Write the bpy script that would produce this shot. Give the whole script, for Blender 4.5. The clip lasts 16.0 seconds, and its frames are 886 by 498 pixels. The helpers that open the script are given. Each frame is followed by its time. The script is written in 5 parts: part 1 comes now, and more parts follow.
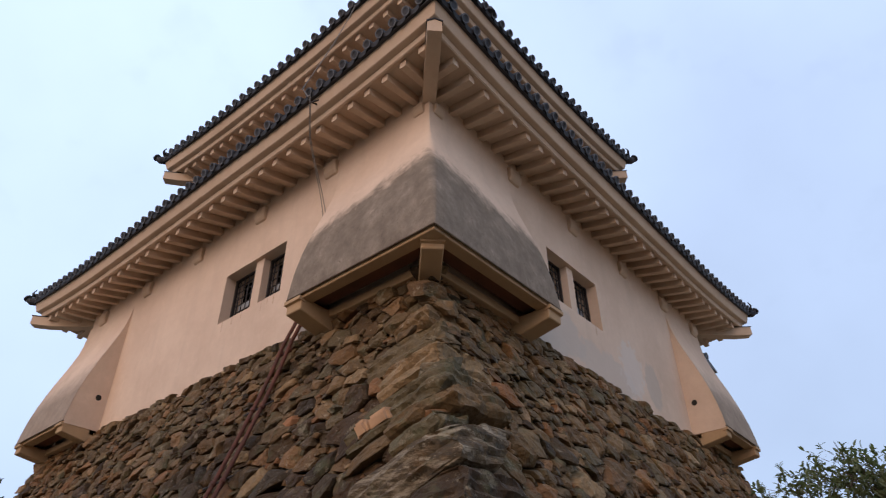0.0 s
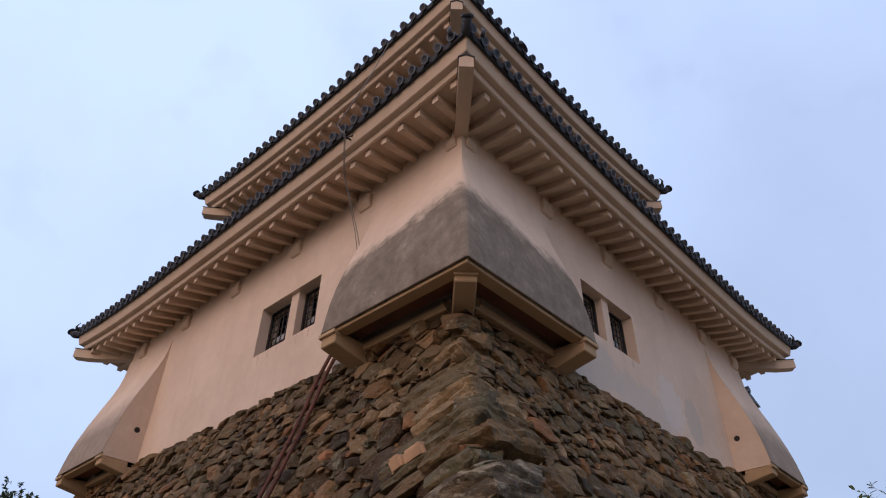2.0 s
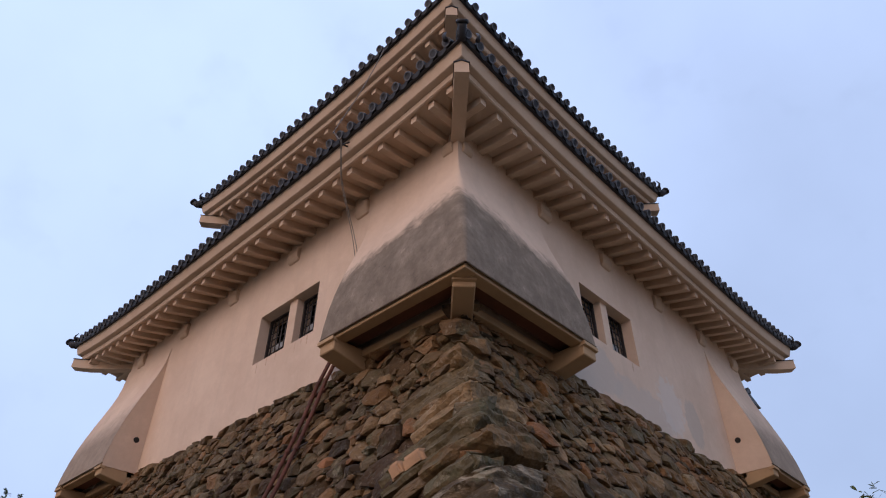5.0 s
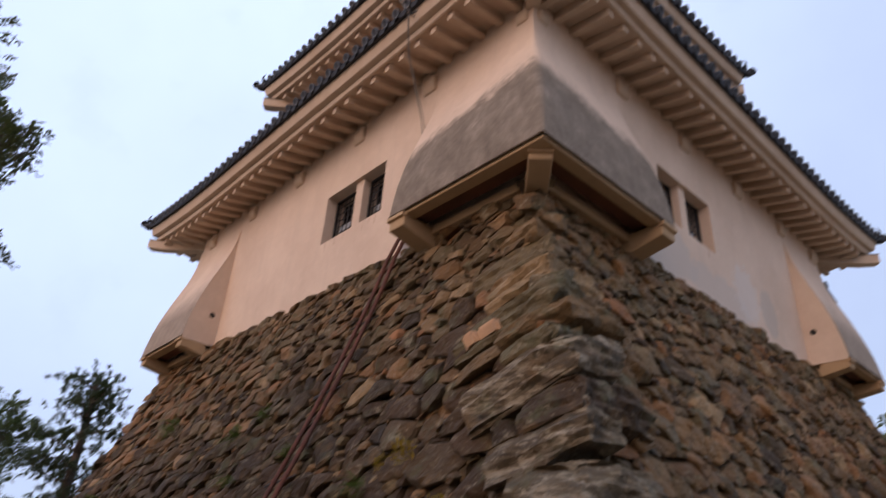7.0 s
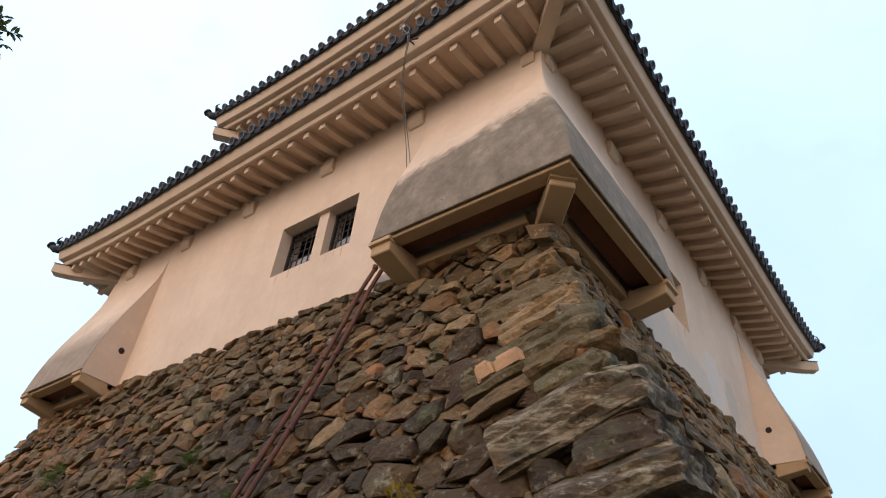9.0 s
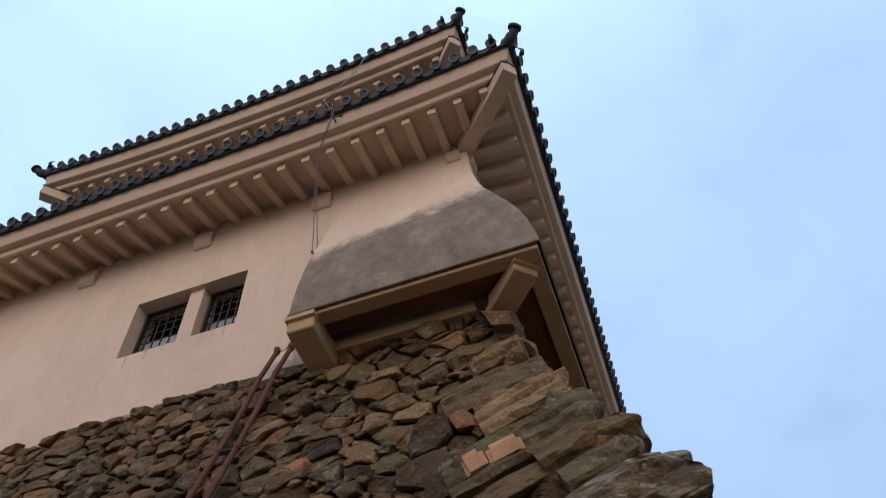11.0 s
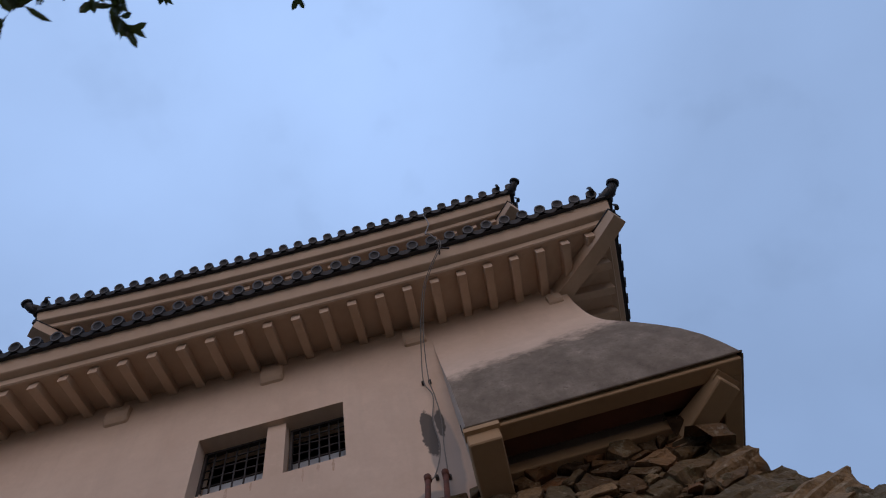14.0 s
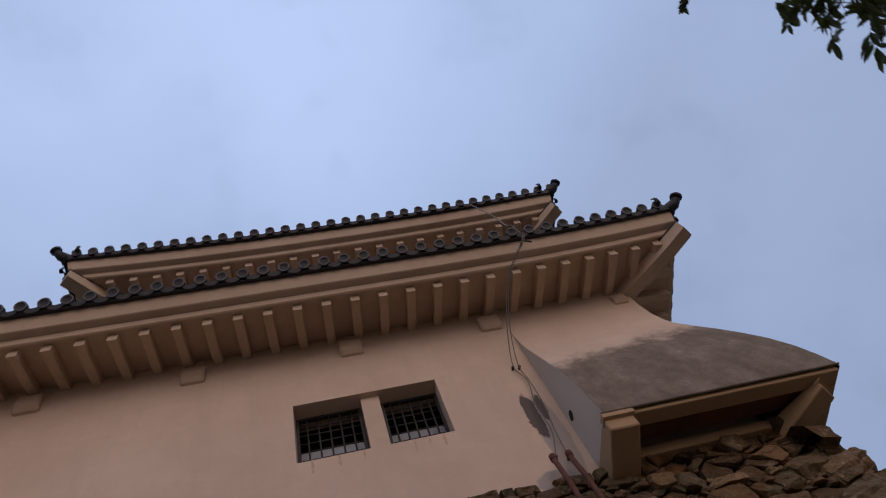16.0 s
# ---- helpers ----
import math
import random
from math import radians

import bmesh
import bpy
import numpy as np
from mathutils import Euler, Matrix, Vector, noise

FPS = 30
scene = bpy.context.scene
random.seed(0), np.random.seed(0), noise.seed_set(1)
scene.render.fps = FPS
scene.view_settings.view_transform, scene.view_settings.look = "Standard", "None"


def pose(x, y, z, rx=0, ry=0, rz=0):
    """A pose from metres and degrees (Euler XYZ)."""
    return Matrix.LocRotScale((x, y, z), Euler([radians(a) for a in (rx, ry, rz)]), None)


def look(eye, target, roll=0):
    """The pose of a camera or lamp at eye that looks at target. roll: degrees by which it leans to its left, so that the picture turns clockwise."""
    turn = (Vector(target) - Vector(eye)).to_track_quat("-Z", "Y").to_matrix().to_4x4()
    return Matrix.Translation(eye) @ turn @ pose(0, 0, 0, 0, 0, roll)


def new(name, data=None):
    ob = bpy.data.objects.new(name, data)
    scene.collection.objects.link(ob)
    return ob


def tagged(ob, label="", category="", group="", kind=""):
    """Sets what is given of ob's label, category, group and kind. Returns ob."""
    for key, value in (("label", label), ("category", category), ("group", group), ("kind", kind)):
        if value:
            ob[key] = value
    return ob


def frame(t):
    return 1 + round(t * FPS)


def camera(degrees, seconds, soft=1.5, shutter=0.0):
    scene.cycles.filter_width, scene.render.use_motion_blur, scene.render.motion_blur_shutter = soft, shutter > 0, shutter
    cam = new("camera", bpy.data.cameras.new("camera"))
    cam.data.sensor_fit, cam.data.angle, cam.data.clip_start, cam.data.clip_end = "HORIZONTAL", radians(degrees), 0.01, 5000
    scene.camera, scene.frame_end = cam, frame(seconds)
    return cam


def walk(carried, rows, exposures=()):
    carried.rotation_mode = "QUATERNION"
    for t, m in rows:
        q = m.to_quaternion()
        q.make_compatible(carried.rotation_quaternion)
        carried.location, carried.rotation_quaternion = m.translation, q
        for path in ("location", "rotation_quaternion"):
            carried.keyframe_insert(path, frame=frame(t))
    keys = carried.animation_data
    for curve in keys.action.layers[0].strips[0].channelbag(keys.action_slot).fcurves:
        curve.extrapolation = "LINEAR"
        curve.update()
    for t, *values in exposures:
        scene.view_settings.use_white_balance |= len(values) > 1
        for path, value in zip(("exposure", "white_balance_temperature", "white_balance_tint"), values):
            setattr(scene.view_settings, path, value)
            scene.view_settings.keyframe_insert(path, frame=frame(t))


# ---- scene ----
cam = camera(66.8, 16.0, soft=1.1, shutter=0.25)
PATH = [
    (0, (4.67, -5.284, -4.919), (3.618, -4.031, -3.768), -0.8),
    (0.5, (4.679, -5.309, -4.924), (3.562, -4.14, -3.747), 0.1),
    (1, (4.678, -5.309, -4.917), (3.579, -4.171, -3.693), 0.4),
    (1.5, (4.686, -5.307, -4.913), (3.597, -4.166, -3.684), 0.8),
    (2, (4.685, -5.304, -4.916), (3.597, -4.158, -3.69), 0.9),
    (2.5, (4.682, -5.302, -4.908), (3.587, -4.169, -3.677), 0.9),
    (3, (4.675, -5.288, -4.917), (3.586, -4.143, -3.691), 0.4),
    (3.5, (4.684, -5.287, -4.911), (3.597, -4.139, -3.686), 0.4),
    (3.7, (4.70, -5.29, -4.906), (3.616, -4.157, -3.668), 0.3),
    (6, (4.639, -5.298, -4.924), (3.564, -4.135, -3.702), 0.1),
    (6.5, (4.523, -5.262, -4.953), (3.388, -4.1, -3.785), 2.5),
    (6.8, (4.375, -5.16, -4.965), (3.195, -3.985, -3.857), 2.4),
    (7, (4.281, -5.154, -5.003), (2.971, -4.007, -4.02), 3.8),
    (7.2, (4.111, -5.167, -5.075), (2.69, -4.055, -4.213), 4.5),
    (7.5, (3.915, -5.172, -5.114), (2.524, -3.983, -4.306), 3.8),
    (7.8, (3.686, -5.101, -5.186), (2.265, -3.88, -4.487), 5.5),
    (8, (3.552, -5.036, -5.176), (2.134, -3.821, -4.46), 6.0),
    (8.2, (3.358, -5.008, -5.205), (2.12, -3.724, -4.3), 7.6),
    (8.5, (3.18, -5.031, -5.194), (1.983, -3.828, -4.135), 7.9),
    (9, (2.723, -4.932, -5.191), (1.712, -3.727, -3.955), 5.5),
    (9.5, (2.309, -4.901, -5.159), (1.344, -3.742, -3.844), 6.8),
    (10, (1.887, -4.85, -5.15), (1.105, -3.677, -3.731), 4.9),
    (10.2, (1.689, -4.891, -5.12), (1.008, -3.626, -3.73), 2.3),
    (12.3, (-0.549, -4.737, -5.189), (-0.669, -3.762, -3.447), -11.2),
    (12.5, (-0.802, -4.758, -5.164), (-1.017, -3.765, -3.441), -5.8),
    (13, (-1.241, -4.549, -5.123), (-1.244, -3.702, -3.311), -17.2),
    (13.5, (-1.785, -4.548, -5.144), (-1.743, -3.828, -3.279), -20.4),
    (14, (-2.239, -4.466, -5.099), (-2.073, -3.684, -3.266), -25.4),
    (14.5, (-2.856, -4.512, -5.043), (-2.605, -3.794, -3.193), -33.3),
    (15, (-3.436, -4.583, -4.967), (-3.081, -3.757, -3.18), -31.6),
    (15.5, (-3.975, -4.68, -4.921), (-3.576, -3.868, -3.138), -37.1),
    (16, (-4.432, -4.841, -4.931), (-4.039, -4.003, -3.158), -31.2),
]
# seconds, stops, kelvin, tint: the clip's camera adapts as it tilts
LIGHT = [
    (0.0, -0.05, 6450, 14), (0.5, -0.1, 6430, 15), (1.0, -0.18, 6380, 15), (1.5, -0.22, 6320, 17), (3.5, -0.25, 6200, 18), (6.0, -0.26, 6170, 18), (6.5, -0.18, 6220, 18), (7.0, -0.02, 6500, 20),
    (7.5, 0.42, 6600, 14), (8.0, 0.96, 6850, 13), (8.5, 0.78, 6450, 9), (9.0, 0.36, 6400, 6), (9.5, 0.17, 6400, 3), (10.0, 0.08, 6300, 1), (12.5, -0.68, 5250, 13), (13.0, -0.83, 5420, 12),
    (14.0, -1.02, 5500, 12), (15.0, -0.98, 5800, 15), (16.0, -1.0, 6150, 18),
]
walk(cam, [(t, look(eye, target, roll)) for t, eye, target, roll in PATH], LIGHT)

# ---- light ----
world = bpy.data.worlds.new("sky")
scene.world = world
world.use_nodes = True
wn, wl = world.node_tree.nodes, world.node_tree.links
SUN_AZ, SUN_EL = 170.0, 22.0      # compass from +y clockwise, and height, in degrees
sky = wn.new("ShaderNodeTexSky")
sky.sky_type = "NISHITA"
sky.sun_disc = False
sky.sun_elevation, sky.sun_rotation = radians(SUN_EL), radians(SUN_AZ)
sky.altitude, sky.air_density, sky.dust_density, sky.ozone_density = 50, 1.0, 2.0, 1.0
haze = wn.new("ShaderNodeMixRGB")
haze.inputs[0].default_value = 0.66
haze.inputs[2].default_value = (11.2, 14.2, 19.2, 1)       # thin even cloud over the blue
cl = wn.new("ShaderNodeTexNoise")
cl.inputs["Scale"].default_value, cl.inputs["Detail"].default_value = 2.2, 5
cr = wn.new("ShaderNodeMapRange")
cr.inputs[1].default_value, cr.inputs[2].default_value, cr.inputs[3].default_value, cr.inputs[4].default_value = 0.38, 0.72, 1.05, 0.90
cm = wn.new("ShaderNodeMixRGB")
cm.blend_type, cm.inputs[0].default_value = "MULTIPLY", 1.0
tcw = wn.new("ShaderNodeTexCoord")
sepw = wn.new("ShaderNodeSeparateXYZ")
grad = wn.new("ShaderNodeMapRange")               # an overcast sky grows brighter towards the zenith
grad.inputs[1].default_value, grad.inputs[2].default_value, grad.inputs[3].default_value, grad.inputs[4].default_value = 0.0, 1.0, 0.75, 1.36
wl.new(tcw.outputs["Generated"], sepw.inputs[0])
wl.new(sepw.outputs["Z"], grad.inputs[0])
gm = wn.new("ShaderNodeMixRGB")
gm.blend_type, gm.inputs[0].default_value = "MULTIPLY", 1.0
west = wn.new("ShaderNodeMapRange")               # the veil thins to a paler sky in the west
west.inputs[1].default_value, west.inputs[2].default_value, west.inputs[3].default_value, west.inputs[4].default_value = -0.95, -0.1, 1.24, 0.96
wl.new(sepw.outputs["X"], west.inputs[0])
both = wn.new("ShaderNodeMath")
both.operation = "MULTIPLY"
wl.new(grad.outputs[0], both.inputs[0])
wl.new(west.outputs[0], both.inputs[1])
top = wn.new("ShaderNodeMapRange")                # brightest overhead
top.inputs[1].default_value, top.inputs[2].default_value, top.inputs[3].default_value, top.inputs[4].default_value = 0.84, 1.0, 1.0, 1.32
wl.new(sepw.outputs["Z"], top.inputs[0])
veil = wn.new("ShaderNodeMath")
veil.operation = "MULTIPLY"
wl.new(both.outputs[0], veil.inputs[0])
wl.new(top.outputs[0], veil.inputs[1])
wl.new(sky.outputs[0], haze.inputs[1])
wl.new(haze.outputs[0], gm.inputs[1])
wl.new(veil.outputs[0], gm.inputs[2])
wl.new(gm.outputs[0], cm.inputs[1])
wl.new(cl.outputs["Fac"], cr.inputs[0])
puff = wn.new("ShaderNodeTexNoise")               # a few small darker puffs
puff.inputs["Scale"].default_value, puff.inputs["Detail"].default_value = 9.0, 4
pr = wn.new("ShaderNodeMapRange")
pr.inputs[1].default_value, pr.inputs[2].default_value, pr.inputs[3].default_value, pr.inputs[4].default_value = 0.58, 0.72, 1.0, 0.95
wl.new(puff.outputs["Fac"], pr.inputs[0])
cloud = wn.new("ShaderNodeMath")
cloud.operation = "MULTIPLY"
wl.new(cr.outputs[0], cloud.inputs[0])
wl.new(pr.outputs[0], cloud.inputs[1])
wl.new(cloud.outputs[0], cm.inputs[2])
wl.new(cm.outputs[0], wn["Background"].inputs[0])
wn["Background"].inputs[1].default_value = 0.0735
sun = new("sun", bpy.data.lights.new("sun", "SUN"))
sun.data.energy, sun.data.angle, sun.data.color = 1.45, radians(60), (1.0, 0.62, 0.36)
_a, _e = radians(SUN_AZ), radians(SUN_EL)
sun.matrix_world = look((0, 0, 30), Vector((0, 0, 30)) - Vector((math.sin(_a) * math.cos(_e), math.cos(_a) * math.cos(_e), math.sin(_e))))


# ---- materials ----
def material(name, rough=0.8, metal=0.0, spec=0.3):
    m = bpy.data.materials.new(name)
    m.use_nodes = True
    b = m.node_tree.nodes["Principled BSDF"]
    b.inputs["Roughness"].default_value, b.inputs["Metallic"].default_value = rough, metal
    b.inputs["Specular IOR Level"].default_value = spec
    return m, m.node_tree.nodes, m.node_tree.links, b


def ramp(nodes, stops):
    r = nodes.new("ShaderNodeValToRGB")
    e = r.color_ramp.elements
    while len(e) < len(stops):
        e.new(0.5)
    for el, (p, c) in zip(e, stops):
        el.position, el.color = p, (*c, 1)
    return r


def noise_node(nodes, links, scale, detail=4.0, rough=0.55, stretch=(1, 1, 1), turn=(0, 0, 0), kind="Object"):
    tc = nodes.new("ShaderNodeTexCoord")
    mp = nodes.new("ShaderNodeMapping")
    mp.inputs["Scale"].default_value = stretch
    mp.inputs["Rotation"].default_value = turn
    n = nodes.new("ShaderNodeTexNoise")
    n.inputs["Scale"].default_value, n.inputs["Detail"].default_value, n.inputs["Roughness"].default_value = scale, detail, rough
    links.new(tc.outputs[kind], mp.inputs[0])
    links.new(mp.outputs[0], n.inputs["Vector"])
    return n


def mix(nodes, links, fac, a, b, mode="MIX"):
    m = nodes.new("ShaderNodeMixRGB")
    m.blend_type = mode
    for i, v in enumerate((fac, a, b)):
        if isinstance(v, bpy.types.NodeSocket):
            links.new(v, m.inputs[i])
        elif i == 0:
            m.inputs[0].default_value = v
        else:
            m.inputs[i].default_value = (*v, 1)
    return m.outputs[0]


def bump(nodes, links, b, height, strength=0.4, distance=0.01, under=None):
    bm_ = nodes.new("ShaderNodeBump")
    bm_.inputs["Strength"].default_value, bm_.inputs["Distance"].default_value = strength, distance
    links.new(height, bm_.inputs["Height"])
    if under is not None:
        links.new(under, bm_.inputs["Normal"])
    links.new(bm_.outputs[0], b.inputs["Normal"])
    return bm_.outputs[0]


def curve(nodes, links, fac, lo, hi, a=0.0, c=1.0):
    r = nodes.new("ShaderNodeMapRange")
    r.inputs[1].default_value, r.inputs[2].default_value, r.inputs[3].default_value, r.inputs[4].default_value = lo, hi, a, c
    links.new(fac, r.inputs[0])
    return r.outputs[0]


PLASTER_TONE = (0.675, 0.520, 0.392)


def blob(n, l, centre, radii, edge=1.6, scale=3.0):
    """A ragged mask round a place, 1 inside."""
    tc = n.new("ShaderNodeTexCoord")
    mp = n.new("ShaderNodeMapping")
    mp.vector_type = "POINT"
    mp.inputs["Location"].default_value = tuple(-c / r for c, r in zip(centre, radii))
    mp.inputs["Scale"].default_value = tuple(1 / r for r in radii)
    l.new(tc.outputs["Object"], mp.inputs[0])
    ln = n.new("ShaderNodeVectorMath")
    ln.operation = "LENGTH"
    l.new(mp.outputs[0], ln.inputs[0])
    nz = noise_node(n, l, scale, 5, 0.6)
    ad = n.new("ShaderNodeMath")
    ad.operation = "MULTIPLY_ADD"
    l.new(nz.outputs["Fac"], ad.inputs[0])
    ad.inputs[1].default_value = edge
    l.new(ln.outputs["Value"], ad.inputs[2])
    return curve(n, l, ad.outputs[0], 0.95 + edge / 2, 0.80 + edge / 2)


def plaster(name, stain=0.0, tone=PLASTER_TONE, top=1.75, soft=0.7, repairs=()):
    """Old lime plaster; stain: weathered grey below the height top, with a ragged border and runs."""
    m, n, l, b = material(name, 0.9, 0, 0.2)
    big = noise_node(n, l, 0.7, 5, 0.6)
    fine = noise_node(n, l, 14, 6, 0.65)
    runs = noise_node(n, l, 2.4, 5, 0.6, (1.6, 1.6, 0.16))
    c = mix(n, l, curve(n, l, big.outputs["Fac"], 0.35, 0.7), tone, tuple(v * f for v, f in zip(tone, (0.86, 0.83, 0.81))))
    c = mix(n, l, curve(n, l, runs.outputs["Fac"], 0.52, 0.8, 0, 0.4), c, tuple(v * 0.74 for v in tone))
    c = mix(n, l, curve(n, l, fine.outputs["Fac"], 0.5, 0.8, 0, 0.25), c, tuple(v * 0.82 for v in tone))
    mid = noise_node(n, l, 3.6, 7, 0.7)
    c = mix(n, l, curve(n, l, mid.outputs["Fac"], 0.50, 0.72, 0, 0.35), c, tuple(v * f for v, f in zip(tone, (0.80, 0.76, 0.72))))
    c = mix(n, l, curve(n, l, mid.outputs["Fac"], 0.46, 0.30, 0, 0.30), c, tuple(min(0.85, v * 1.14) for v in tone))
    if stain:
        tc = n.new("ShaderNodeTexCoord")
        sep = n.new("ShaderNodeSeparateXYZ")
        l.new(tc.outputs["Object"], sep.inputs[0])
        edge = noise_node(n, l, 1.7, 6, 0.65)
        add = n.new("ShaderNodeMath")
        add.operation = "MULTIPLY_ADD"
        l.new(edge.outputs["Fac"], add.inputs[0])
        add.inputs[1].default_value = 1.1
        # the stain climbs towards the corner
        far = n.new("ShaderNodeMath")
        far.operation = "MULTIPLY"
        l.new(sep.outputs["X"], far.inputs[0])
        far.inputs[1].default_value = -1.0
        away = n.new("ShaderNodeMath")
        away.operation = "MAXIMUM"
        l.new(far.outputs[0], away.inputs[0])
        l.new(sep.outputs["Y"], away.inputs[1])
        near_ = n.new("ShaderNodeMath")
        near_.operation = "MINIMUM"
        l.new(away.outputs[0], near_.inputs[0])
        near_.inputs[1].default_value = 2.0
        rise_ = n.new("ShaderNodeMath")
        rise_.operation = "MULTIPLY_ADD"
        l.new(near_.outputs[0], rise_.inputs[0])
        rise_.inputs[1].default_value = 0.24
        l.new(sep.outputs["Z"], rise_.inputs[2])
        rag = noise_node(n, l, 9.0, 6, 0.7)
        rag2 = n.new("ShaderNodeMath")
        rag2.operation = "MULTIPLY_ADD"
        l.new(rag.outputs["Fac"], rag2.inputs[0])
        rag2.inputs[1].default_value = 0.5
        l.new(rise_.outputs[0], rag2.inputs[2])
        l.new(rag2.outputs[0], add.inputs[2])
        mask = curve(n, l, add.outputs[0], top + 1.0, top + 1.0 - soft, 0, stain)
        mott = noise_node(n, l, 3.2, 9, 0.78, (1, 1, 0.8))
        dirt = ramp(n, ((0.30, (0.105, 0.080, 0.056)), (0.48, (0.165, 0.131, 0.096)), (0.62, (0.235, 0.190, 0.142)), (0.70, (0.40, 0.32, 0.24))))
        l.new(mott.outputs["Fac"], dirt.inputs[0])
        run2 = noise_node(n, l, 3.0, 5, 0.65, (2.2, 2.2, 0.12))
        d2 = mix(n, l, curve(n, l, run2.outputs["Fac"], 0.55, 0.75, 0, 0.28), dirt.outputs[0], (0.10, 0.082, 0.062))
        pit = noise_node(n, l, 26, 4, 0.6)
        d2 = mix(n, l, curve(n, l, pit.outputs["Fac"], 0.62, 0.70, 0, 0.6), d2, (0.07, 0.055, 0.04))
        c = mix(n, l, mask, c, d2)
    for centre, radii, colour, amount, edge in repairs:
        mk = n.new("ShaderNodeMath")
        mk.operation = "MULTIPLY"
        l.new(blob(n, l, centre, radii, edge, 2.2 if max(radii) > 0.7 else 6.0), mk.inputs[0])
        mk.inputs[1].default_value = amount
        c = mix(n, l, mk.outputs[0], c, colour)
    l.new(c, b.inputs["Base Color"])
    nb = bump(n, l, b, fine.outputs["Fac"], 0.25, 0.006)
    lump = noise_node(n, l, 3.0, 3, 0.5)
    bump(n, l, b, lump.outputs["Fac"], 0.35, 0.03, nb)
    return m


GREY, TAR = (0.53, 0.45, 0.375), (0.075, 0.068, 0.062)
# cement skims and tar by the cables: centre, radii, colour, strength, raggedness
M_WALL = plaster("wall_plaster", repairs=(
    ((0, 3.0, 0.12), (0.5, 0.95, 0.52), GREY, 0.8, 1.3), ((0, 4.7, -0.05), (0.5, 1.1, 0.45), GREY, 0.7, 1.4), ((0, 6.45, 0.25), (0.5, 0.36, 0.52), (0.45, 0.385, 0.32), 0.65, 0.6), ((0, 2.2, 0.6), (0.5, 0.5, 0.6), GREY, 0.6, 1.2), ((0, 5.6, 0.3), (0.5, 0.5, 0.6), (0.62, 0.56, 0.50), 0.6, 1.5),
    ((-2.16, 0, 0.25), (0.16, 0.5, 0.85), (0.36, 0.32, 0.29), 0.8, 0.6), ((-2.27, 0, 0.72), (0.085, 0.5, 0.46), TAR, 0.9, 1.7), ((-2.13, 0, 0.80), (0.06, 0.5, 0.26), TAR, 0.85, 1.6), ((-2.38, 0, -0.30), (0.28, 0.5, 0.16), (0.36, 0.32, 0.29), 0.85, 0.6)))
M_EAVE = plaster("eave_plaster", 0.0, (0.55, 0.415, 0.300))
M_DROP = plaster("weathered_plaster", 0.95, PLASTER_TONE, 1.42, 0.36)
M_DROP_END = plaster("streaked_plaster", 0.75, PLASTER_TONE, 1.52, 0.95)
M_END = plaster("end_plaster", 0.0, (0.60, 0.53, 0.45))
# tan frame plaster, its orange painted in for warm bounce from below
M_FRAME = plaster("warm_lit_frame_plaster", 0.0, (0.44, 0.295, 0.165))


def plain(name, c1, c2, scale, rough=0.7, metal=0.0, stretch=(1, 1, 1), strength=0.3, spec=0.3, dist=0.006):
    m, n, l, b = material(name, rough, metal, spec)
    a = noise_node(n, l, scale, 6, 0.65, stretch)
    f = noise_node(n, l, scale * 7, 5, 0.6, stretch)
    c = mix(n, l, curve(n, l, a.outputs["Fac"], 0.35, 0.68), c1, c2)
    c = mix(n, l, curve(n, l, f.outputs["Fac"], 0.5, 0.8, 0, 0.35), c, tuple(v * 0.6 for v in c1))
    l.new(c, b.inputs["Base Color"])
    bump(n, l, b, f.outputs["Fac"], strength, dist)
    return m


M_TILE = plain("fired_tile", (0.040, 0.041, 0.046), (0.022, 0.022, 0.026), 6, 0.55, 0.0, strength=0.25)
M_TILE_RIM = plain("tile_rim", (0.15, 0.15, 0.155), (0.075, 0.075, 0.08), 9, 0.55)
M_IRON = plain("black_iron", (0.035, 0.033, 0.034), (0.06, 0.05, 0.045), 20, 0.55, 0.3)
M_RUST = plain("rusty_iron", (0.15, 0.055, 0.035), (0.075, 0.038, 0.03), 9, 0.85, 0.0)
M_WOOD = plain("red_brown_wood", (0.15, 0.055, 0.026), (0.085, 0.036, 0.020), 3, 0.75, 0, (0.4, 0.4, 5))
# near-black, stands in for the darkness inside windows and gun ports
M_DARK = plain("painted_dark_interior", (0.02, 0.018, 0.016), (0.03, 0.027, 0.024), 3, 0.95)
M_CABLE = plain("grey_cable", (0.15, 0.14, 0.125), (0.22, 0.20, 0.18), 30, 0.6)
M_GLASSY = plain("pale_reflection", (0.42, 0.45, 0.48), (0.30, 0.32, 0.34), 5, 0.5)
M_STREAK = plain("rust_run", (0.46, 0.30, 0.19), (0.60, 0.45, 0.35), 9, 0.9)
M_EARTH = plain("earth", (0.36, 0.27, 0.18), (0.26, 0.20, 0.135), 0.8, 0.95, strength=0.6, dist=0.03)
M_CORE = plain("packed_rubble", (0.05, 0.042, 0.032), (0.028, 0.024, 0.02), 4, 0.95, strength=0.8, dist=0.03)
M_BARK = plain("bark", (0.10, 0.075, 0.055), (0.06, 0.045, 0.035), 7, 0.9, 0, (1, 1, 0.3), 0.7)


